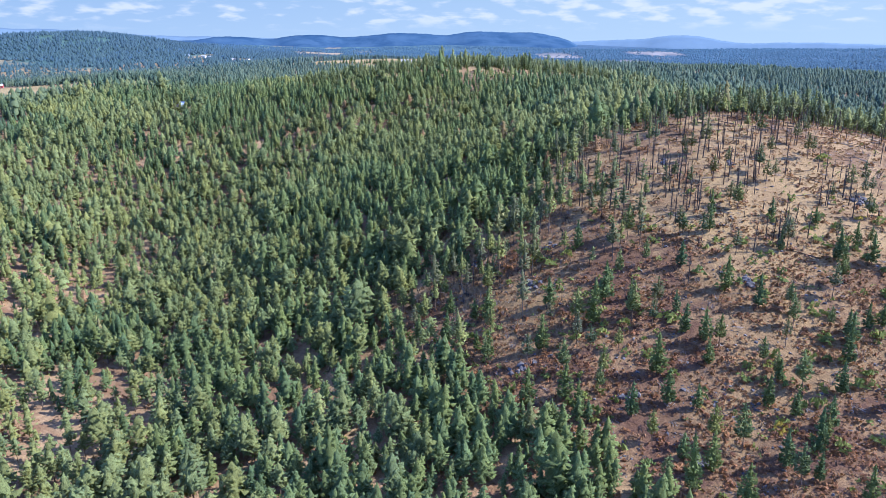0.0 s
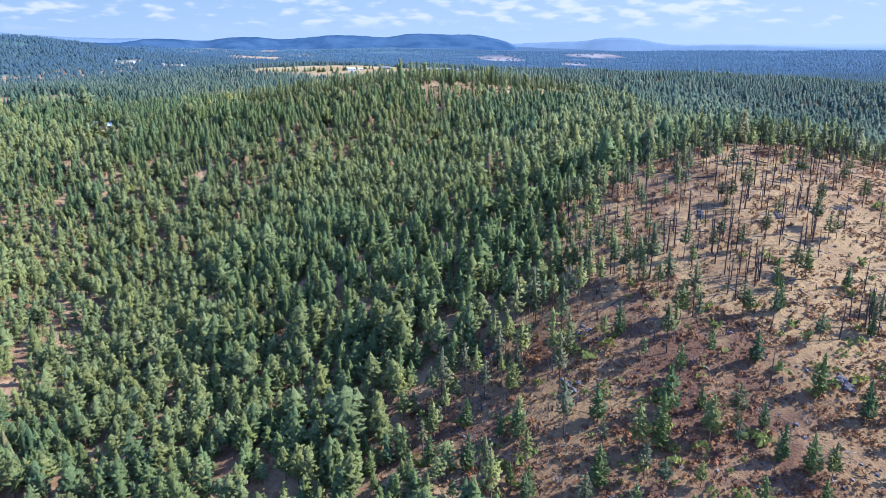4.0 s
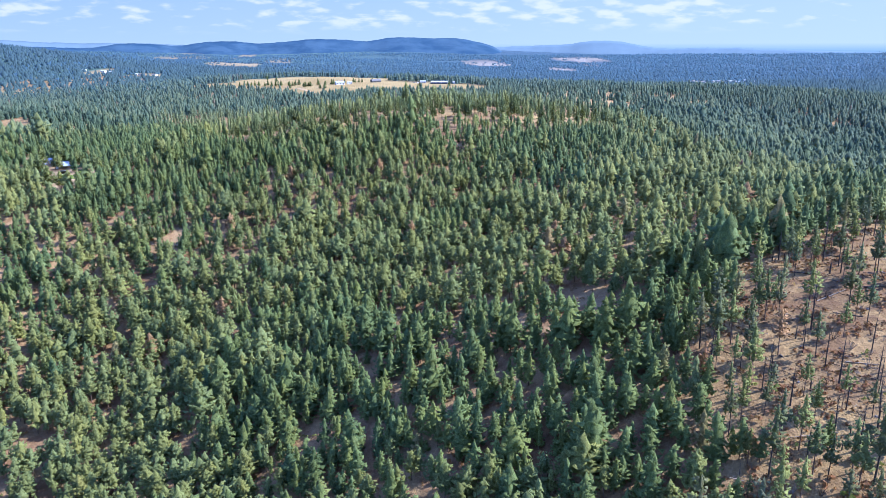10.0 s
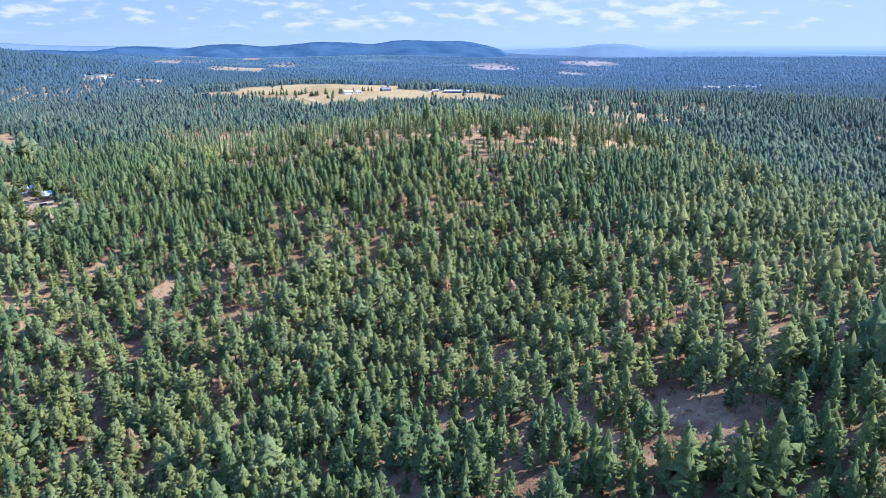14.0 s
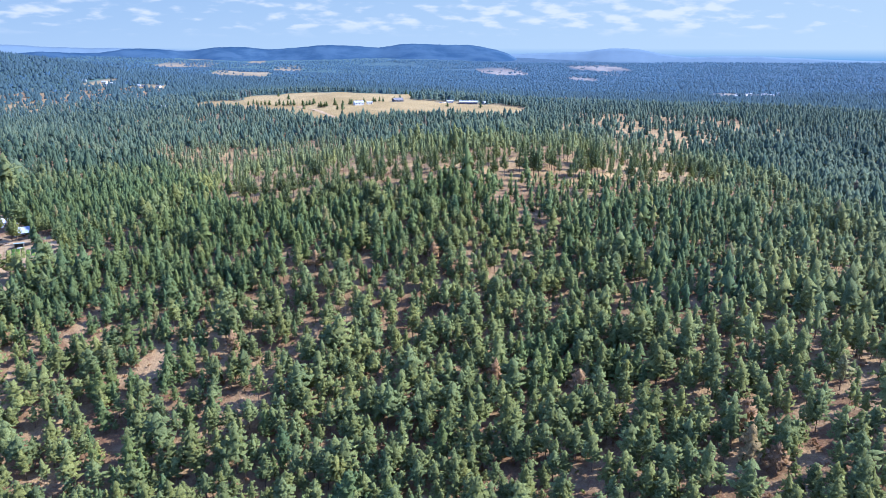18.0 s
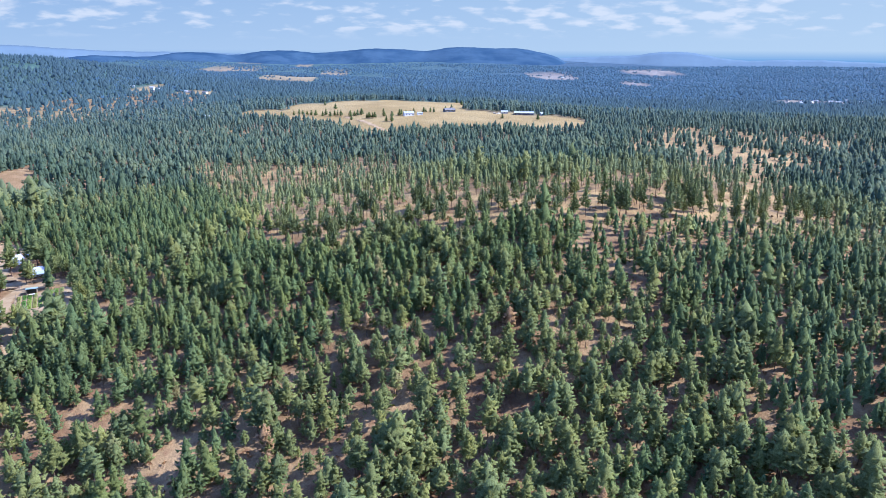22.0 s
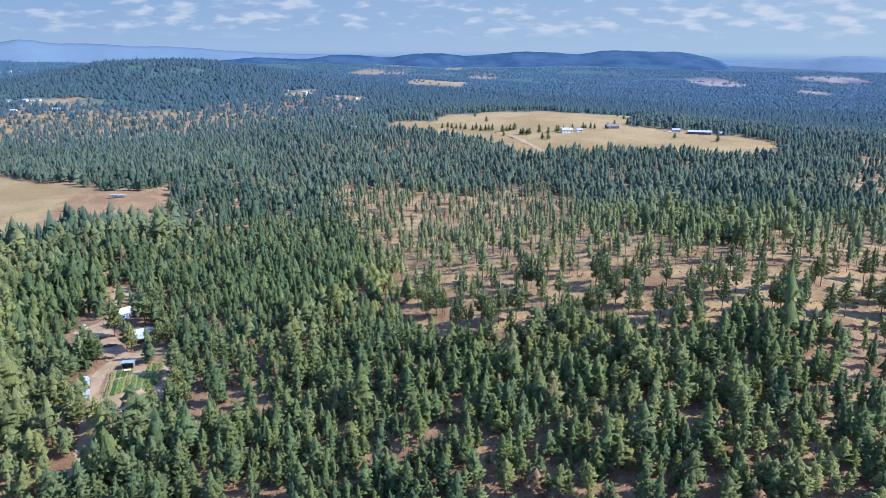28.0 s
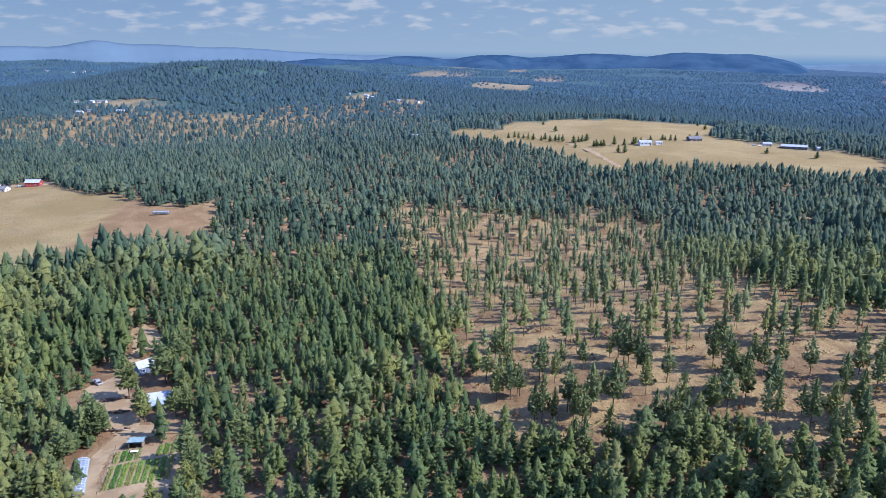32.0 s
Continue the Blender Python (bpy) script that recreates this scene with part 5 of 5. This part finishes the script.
def shed():
    ob = thing("garden_shed", on_land(-235.5, 662.5, 20), "small open garden shed with a teal roof by the garden", "shed")
    part("back_wall", box(4.2, 0.12, 2.4, (0, 1.6, -0.3)), OLD_BOARDS, ob)
    for s in (-1, 1):
        part("side_wall", box(0.12, 3.2, 2.3, (s * 2.1, 0, -0.3)), OLD_BOARDS, ob)
        part("post", box(0.14, 0.14, 2.8, (s * 2.0, -1.65, -0.3), 0.01), OLD_BOARDS, ob)
    bm = bmesh.new()
    base = Matrix.Translation((0, 0, 2.38)) @ Matrix.Rotation(radians(-7), 4, "X")
    bmesh.ops.create_cube(bm, size=1.0, matrix=base @ Matrix.Diagonal((4.9, 4.2, 0.1, 1)))
    for i in range(7):
        bmesh.ops.create_cube(bm, size=1.0, matrix=base @ Matrix.Translation((-2.4 + 0.8 * i, 0, 0.07)) @ Matrix.Diagonal((0.06, 4.2, 0.05, 1)))
    part("roof", bm, TEAL_METAL, ob, "faded teal metal roof")
    tb = thing("work_table", on_land(-233.6, 658.6, 20), "pale work table standing before the garden shed", "table")
    part("tabletop", box(2.4, 1.2, 0.06, (0, 0, 0.84), 0.01), TRIM, tb)
    for sx in (-1, 1):
        for sy in (-1, 1):
            part("leg", box(0.08, 0.08, 1.1, (sx * 1.1, sy * 0.5, -0.25)), OLD_BOARDS, tb)


shed()


def greenhouse():
    ob = thing("greenhouse", on_land(-243.0, 645.5, 34.4), "long low greenhouse with blue-white film and ribs", "greenhouse")
    rad, ln, n = 2.1, 19.0, 15
    bm = bmesh.new()
    rings = []
    for k in range(2):
        rings.append([bm.verts.new((rad * math.cos(math.pi * i / 12), (k - 0.5) * ln, 0.5 + 0.62 * rad * math.sin(math.pi * i / 12))) for i in range(13)])
    for i in range(12):
        bm.faces.new((rings[0][i], rings[1][i], rings[1][i + 1], rings[0][i + 1]))
    bmesh.ops.solidify(bm, geom=bm.faces[:], thickness=0.03)
    part("cover", bm, FILM, ob)
    for k in range(n):
        v, f = [], []
        y = -ln / 2 + ln * k / (n - 1)
        for i in range(12):
            a, b = math.pi * i / 12, math.pi * (i + 1) / 12
            q = rad + 0.05
            stick(v, f, (q * math.cos(a), y, 0.5 + 0.62 * q * math.sin(a)), (q * math.cos(b), y, 0.5 + 0.62 * q * math.sin(b)), 0.06, 0.06, 5)
        mesh_part("rib", np.array(v), np.array(f), TRIM, ob)
    for a in (30, 60, 90, 120, 150):
        v, f = [], []
        q = rad + 0.05
        x0, z0 = q * math.cos(radians(a)), 0.5 + 0.62 * q * math.sin(radians(a))
        stick(v, f, (x0, -ln / 2, z0), (x0, ln / 2, z0), 0.05, 0.05, 5)
        mesh_part("purlin", np.array(v), np.array(f), TRIM, ob)
    for s in (-1, 1):
        part("base_board", box(0.08, ln, 1.1, (s * rad, 0, -0.5)), OLD_BOARDS, ob)
        bm = bmesh.new()
        vs = [bm.verts.new((rad * math.cos(math.pi * i / 12), s * ln / 2, 0.5 + 0.62 * rad * math.sin(math.pi * i / 12))) for i in range(13)]
        bm.faces.new(vs)
        bmesh.ops.solidify(bm, geom=bm.faces[:], thickness=0.04)
        part("end_wall", bm, FILM, ob)
        part("end_door", box(1.0, 0.08, 1.6, (0, s * (ln / 2 + 0.06), 0.0)), OLD_BOARDS, ob)


greenhouse()


def wheel(parent, x, y, r=0.38, w=0.24):
    bm = bmesh.new()
    bmesh.ops.create_cone(bm, cap_ends=True, segments=16, radius1=r, radius2=r, depth=w, matrix=Matrix.Translation((x, y, r)) @ Matrix.Rotation(radians(90), 4, "X"))
    bmesh.ops.bevel(bm, geom=[e for e in bm.edges if abs(e.verts[0].co.y - e.verts[1].co.y) < 1e-4], offset=0.04, segments=1, affect="EDGES")
    t = part("wheel", bm, RUBBER, parent, "black tyre")
    bm = bmesh.new()
    bmesh.ops.create_cone(bm, cap_ends=True, segments=12, radius1=r * 0.58, radius2=r * 0.5, depth=w + 0.03, matrix=Matrix.Translation((x, y, r)) @ Matrix.Rotation(radians(90), 4, "X"))
    part("rim", bm, STEEL, t, "metal wheel rim")


def profile_body(pts, width, taper=0.9):
    """a body from a side outline (x, z), narrower towards its top"""
    bm = bmesh.new()
    zs = [p[1] for p in pts]
    lo, hi = min(zs), max(zs)
    sides = []
    for s in (-1, 1):
        sides.append([bm.verts.new((x, s * width / 2 * (1 - (1 - taper) * max(0, (z - lo) / (hi - lo) - 0.45) / 0.55), z)) for x, z in pts])
    n = len(pts)
    bm.faces.new(sides[0])
    bm.faces.new(sides[1][::-1])
    for i in range(n):
        j = (i + 1) % n
        bm.faces.new((sides[0][j], sides[0][i], sides[1][i], sides[1][j]))
    bmesh.ops.recalc_face_normals(bm, faces=bm.faces[:])
    bmesh.ops.bevel(bm, geom=bm.edges[:], offset=0.04, segments=1, affect="EDGES")
    return bm


def pickup(m, paint, label):
    ob = thing("pickup_truck", m, label, "pickup truck")
    part("body", profile_body([(-2.7, 0.45), (2.65, 0.45), (2.7, 0.95), (1.2, 1.08), (0.55, 1.75), (-0.75, 1.78), (-0.85, 1.1), (-2.7, 1.1)], 1.9, 0.82), paint, ob)
    part("bed_floor", box(1.7, 1.55, 0.04, (-1.78, 0, 1.115)), RUBBER, ob, "dark open load bed")
    part("windshield", box(0.06, 1.4, 0.78, (0.91, 0, 1.03), 0, None, Matrix.Rotation(radians(-44), 4, "Y")), PANE, ob, "dark windscreen")
    for s in (-1, 1):
        part("side_window", box(1.05, 0.03, 0.45, (-0.12, s * 0.86, 1.2)), PANE, ob, "dark side window")
        part("headlight", box(0.06, 0.3, 0.16, (2.69, s * 0.7, 0.72)), TRIM, ob, "clear headlight")
        for x in (-1.75, 1.75):
            wheel(ob, x, s * 0.85)
    part("bumper", box(0.16, 1.85, 0.2, (2.74, 0, 0.42), 0.03), STEEL, ob, "steel bumper")
    return ob


pickup(on_land(-282.5, 703, 150, 0.2), SILVER, "silver pickup truck parked in the shade of pines")


def car(m, paint, label, group=""):
    ob = thing("car", m, label, "car", group)
    part("body", profile_body([(-2.1, 0.35), (2.1, 0.35), (2.15, 0.75), (1.1, 0.92), (0.45, 1.42), (-1.1, 1.45), (-1.9, 1.0), (-2.15, 0.9)], 1.75, 0.78), paint, ob)
    for s in (-1, 1):
        part("side_window", box(1.3, 0.03, 0.32, (-0.35, s * 0.77, 1.02)), PANE, ob, "dark side window")
        for x in (-1.35, 1.3):
            wheel(ob, x, s * 0.78, 0.32, 0.2)
    part("windshield", box(0.05, 1.25, 0.62, (0.78, 0, 0.88), 0, None, Matrix.Rotation(radians(-50), 4, "Y")), PANE, ob, "dark windscreen")
    return ob


car(on_land(-288, 700, 120, 0.1), DARK_PAINT, "dark car parked at the edge of the dirt yard")


def log_pile(x, y, turn, long, count, seed):
    """a row of cut logs and slash across the yard, partly standing in for tree shadows"""
    rs = np.random.RandomState(seed)
    base = thing("log_pile", on_land(x, y, turn), "row of cut weathered logs filling in a shadow line across the dirt yard", "log pile", "log rows in the yard")
    v, f = [], []
    stick(v, f, (-0.5, 0, 0), (0.5, 0, 0), 0.09, 0.075, 8)
    f += [(0, i + 1, i) for i in range(1, 7)] + [(8, 8 + i, 9 + i) for i in range(1, 7)]
    me = mesh_np("log", np.array(v), np.array(f), [GREYWOOD])
    dark = mesh_np("log", np.array(v), np.array(f), [BARK])
    half = count // 2
    for i in range(count):
        log = new("log", dark if rs.rand() < 0.5 else me)
        log.parent = base
        k = i // half
        lx, ly = long * ((i % half + 0.5 * k) / half - 0.5), rs.uniform(-0.5, 0.5)
        a = radians(turn)
        dz = float(height(x + lx * math.cos(a) - ly * math.sin(a), y + lx * math.sin(a) + ly * math.cos(a)) - height(x, y))
        log.matrix_basis = Matrix.Translation((lx, ly, dz + 0.42 + 0.42 * k)) @ Matrix.Rotation(rs.normal(0.1, 0.3), 4, "Z") @ Matrix.Diagonal((rs.uniform(1.8, 3.2), 3.6, 3.6, 1))


# each row follows a dark line made of tree shadow as well as logs
log_pile(-265, 691, 25, 9.0, 16, 45)
log_pile(-258, 681.5, 22, 8.5, 14, 46)
log_pile(-250, 670.5, 10, 10.0, 14, 47)


def garden():
    """vegetable beds in rows beside the drive"""
    rs = np.random.RandomState(51)
    draped("garden_soil", [(-241, 660), (-216, 666), (-206, 644), (-217, 630), (-231, 637)], 1.0, 0.16, DIRT, "bare soil of the vegetable garden", "soil")
    ux, uy = Vector((0.42, -0.91)), Vector((0.91, 0.42))
    for b in range(9):
        mat = CROP_PALE if b in (0, 3, 8) else CROP
        for seg, (s0, s1) in enumerate(((0.0, 6.0), (7.6, 19.0))):
            if seg == 0 and b in (4, 5):
                continue
            v, f = [], []
            o = Vector((-239.0, 658.0)) + uy * (2.15 * b)
            t = s0
            while t < s1:
                for side in (-0.45, 0.0, 0.45):
                    c = o + ux * (t + rs.uniform(-0.2, 0.2)) + uy * (side + rs.uniform(-0.12, 0.12))
                    z = float(height(c.x, c.y)) + 0.1
                    k, r_, h_ = len(v), rs.uniform(0.4, 0.7), rs.uniform(0.35, 0.8)
                    for q in range(4):
                        a = q * 1.571 + rs.uniform(-0.4, 0.4)
                        v.append((c.x + r_ * math.cos(a), c.y + r_ * math.sin(a), z + rs.uniform(0.05, 0.25)))
                    v.append((c.x, c.y, z + h_))
                    f += [(k, k + 1, k + 4), (k + 1, k + 2, k + 4), (k + 2, k + 3, k + 4), (k + 3, k, k + 4)]
                t += 0.55
            me = mesh_np("crop_row", np.array(v), np.array(f), [mat])
            me.shade_flat()
            tagged(new("crop_row", me), "row of pale yellowing vegetables in the garden" if mat is CROP_PALE else "row of green vegetables in the garden", "crop row", "garden rows", "stuff")
    # a fence of thin posts along the drive
    fence = thing("garden_fence", on_land(-240.5, 657, 0), "thin wooden garden fence along the dirt drive", "fence")
    base = fence.matrix_basis.translation
    last = None
    for i in range(9):
        p = Vector((-241.5, 660.0)) + ux * (2.9 * i)
        z = float(height(p.x, p.y))
        post = part("post", box(0.12, 0.12, 1.8, (p.x - base.x, p.y - base.y, z - base.z - 0.4), 0.01), OLD_BOARDS, fence)
        here = Vector((p.x - base.x, p.y - base.y, z - base.z))
        if last is not None:
            for hgt in (0.6, 1.2):
                v, f = [], []
                stick(v, f, last + Vector((0, 0, hgt)), here + Vector((0, 0, hgt)), 0.035, 0.035, 4)
                mesh_part("rail", np.array(v), np.array(f), OLD_BOARDS, fence)
        last = here


garden()


# the farm by the hayfield
house("barn", on_land(-634, 1058, 20), 13, 9, 4.0, 2.4, RED_SIDING, WHITE_METAL, "red board barn with a white metal roof by the hayfield", "barn", "", 2)
house("farmhouse", on_land(-652, 1036, 10), 15, 9, 3.0, 2.2, SIDING, GREY_SHINGLE, "pale farmhouse with a grey shingle roof", "house", "", 4, True)
house("garage", on_land(-668, 1046, 30), 9, 7, 3.0, 1.6, SIDING, WHITE_METAL, "pale garage with a white roof beside the farmhouse", "garage", "", 1)
car(on_land(-645, 1052, 70, 0.3), SILVER, "silver car parked on the farm's drive", "cars at the farm")
car(on_land(-660, 1054, 40, 0.3), DARK_PAINT, "dark car parked on the farm's drive", "cars at the farm")


def stock_trailer():
    ob = thing("long_trailer", on_land(-409, 931, 18), "long low grey trailer with a pale roof on the mown hayfield", "trailer")
    part("body", box(11.0, 2.3, 1.5, (0, 0, 0.75), 0.08), GREY_SHINGLE, ob)
    part("roof", box(11.2, 2.5, 0.14, (0, 0, 2.26), 0.03), BLUE_METAL, ob)
    for x in (-1.5, 0.3, 2.1):
        for s in (-1, 1):
            wheel(ob, x, s * 1.1, 0.45, 0.25)
    part("drawbar", box(2.0, 0.16, 0.14, (6.9, 0, 0.6)), STEEL, ob)
    part("jack", box(0.12, 0.12, 0.62, (7.7, 0, 0.0)), STEEL, ob)
    for i in range(4):
        add_window(ob, -4.2 + 2.8 * i, -1.15, 1.55, 0.9, 0.4)


stock_trailer()

# houses of the far hayfield
house("farmhouse", on_land(-67, 1322, 15), 13, 9, 3.2, 2.2, TRIM, WHITE_METAL, "white farmhouse among trees on the far hayfield", "house", "", 3, True)
house("outbuilding", on_land(-52, 1330, 15), 7, 5, 2.6, 1.2, TRIM, WHITE_METAL, "small white outbuilding beside the farmhouse", "shed", "", 1)
house("farmhouse", on_land(-10, 1380, 20), 15, 9, 3.2, 2.6, DARK_SIDING, GREY_SHINGLE, "dark farmhouse on the far hayfield", "house", "", 3, True)
house("long_barn", on_land(92, 1352, -8), 26, 9, 3.2, 1.8, DARK_SIDING, WHITE_METAL, "long dark barn with a pale metal roof at the field's edge", "barn", "", 4)
house("outbuilding", on_land(66, 1362, 0), 9, 6, 3.0, 1.4, SIDING, WHITE_METAL, "pale outbuilding with a white roof beside the barn", "shed", "", 1)
house("outbuilding", on_land(116, 1346, 30), 7, 5, 2.8, 1.2, SIDING, WHITE_METAL, "pale outbuilding with a white roof beside the barn", "shed", "", 1)
house("farmhouse", on_land(-352, 1394, 5), 14, 8, 3.2, 1.8, TRIM, WHITE_METAL, "white house with a bright metal roof in the woods", "house", "", 3)
for i, (x, y) in enumerate(((52, 1358), (58, 1356), (78, 1352), (126, 1350))):
    car(on_land(x, y, 30 * i, 0.1), (SILVER, TRIM, DARK_PAINT, SILVER)[i], ("silver", "white", "dark", "silver")[i] + " car parked by the barn", "cars at the barn")


def far_villages():
    rs = np.random.RandomState(61)
    for cx, cy, rx, ry, n, what in ((-690, 2125, 40, 35, 6, "pale house in a clearing on the wooded slope"), (-560, 2080, 40, 14, 3, "pale house in a clearing on the wooded slope"), (-1230, 1890, 60, 8, 4, "pale farm building at the long meadow"),
                                    (-1130, 1790, 50, 10, 3, "pale farm building at the long meadow"), (1120, 2490, 150, 60, 26, "white-roofed house of the far village"), (860, 2500, 40, 25, 5, "white-roofed house of the far village"),
                                    (850, 3344, 60, 10, 4, "white-roofed far farm building"), (560, 3700, 120, 60, 5, "white-roofed far farm building"), (-2560, 3330, 180, 40, 8, "white-roofed house of the far village")):
        for _ in range(n):
            x, y = cx + rs.uniform(-rx, rx), cy + rs.uniform(-ry, ry)
            far_house(on_land(x, y, rs.uniform(-40, 40)), rs.uniform(9, 16), rs.uniform(7, 9), WHITE_METAL if rs.rand() < 0.4 else GREY_SHINGLE, SIDING, what, "far houses")


far_villages()


def field_trees():
    """single trees on the hayfields and about the yard"""
    rs = np.random.RandomState(71)
    kinds = [tree_kind("field_tree", conifer(110 + s, 8, 9, 0.06, 0.22, 90, 6, 0.8), FIR, "dark single conifer standing on open ground", "tree", "single conifers") for s in range(3)]
    far = [(-242, 1363), (-228, 1382), (-221, 1384), (-215, 1377), (-208, 1372), (-202, 1367), (-195, 1362), (-185, 1355), (-181, 1361), (-174, 1350), (-168, 1354), (-164, 1353), (-159, 1348), (-146, 1344), (-141, 1349), (-137, 1351), (-132, 1357), (-122, 1314), (-119, 1312), (-114, 1310), (-111, 1308), (-100, 1320), (-89, 1319), (-95, 1275), (-88, 1274), (-79, 1325), (-77, 1332), (-71, 1346), (-60, 1360), (-46, 1370), (-43, 1370), (-37, 1370), (-32, 1366), (-15, 1385), (-6, 1392), (-201, 1526), (-176, 1441), (-142, 1308), (56, 1303), (99, 1279), (16, 1721), (14, 1610), (19, 1553)]
    near = [(-350, 905), (-356, 912), (-346, 898), (-415, 795), (-424, 802), (-430, 790), (-398, 815), (-372, 838), (-366, 842)]
    plant(kinds, far + near, rs, 8.2, (1.1, 1.7))
    yard = [copy_at(k, k.matrix_basis) for k in kinds]
    pines = [tree_kind("yard_pine", conifer(120 + s, 7, 9, 0.26, 0.19, 120, 6, 0.6, 0.35, 0.75), PINE, "tall green pine beside the dirt yard", "tree", "pines about the yard") for s in range(3)]
    spots = [(-243, 677), (-247, 680), (-260, 692), (-252, 664), (-252, 667), (-254, 662), (-256, 668), (-233, 680), (-231, 684), (-237, 692), (-240, 697), (-228, 680), (-222, 684), (-258, 715), (-256, 710), (-253, 704), (-259, 720), (-262, 729), (-241, 634), (-244, 637), (-247, 641), (-212, 656), (-208, 650), (-204, 642), (-210, 634), (-201, 652), (-198, 636),
             (-222, 622), (-228, 620), (-206, 622), (-214, 614), (-250, 640), (-248, 632), (-254, 652), (-196, 660), (-204, 668)]
    plant(pines, spots, rs, 11.8, (0.95, 1.25))
    for k in yard:
        k.matrix_basis = stand_at(rs.uniform(-300, -292), rs.uniform(716, 740), 13.0, 1.1, rs)


field_trees()
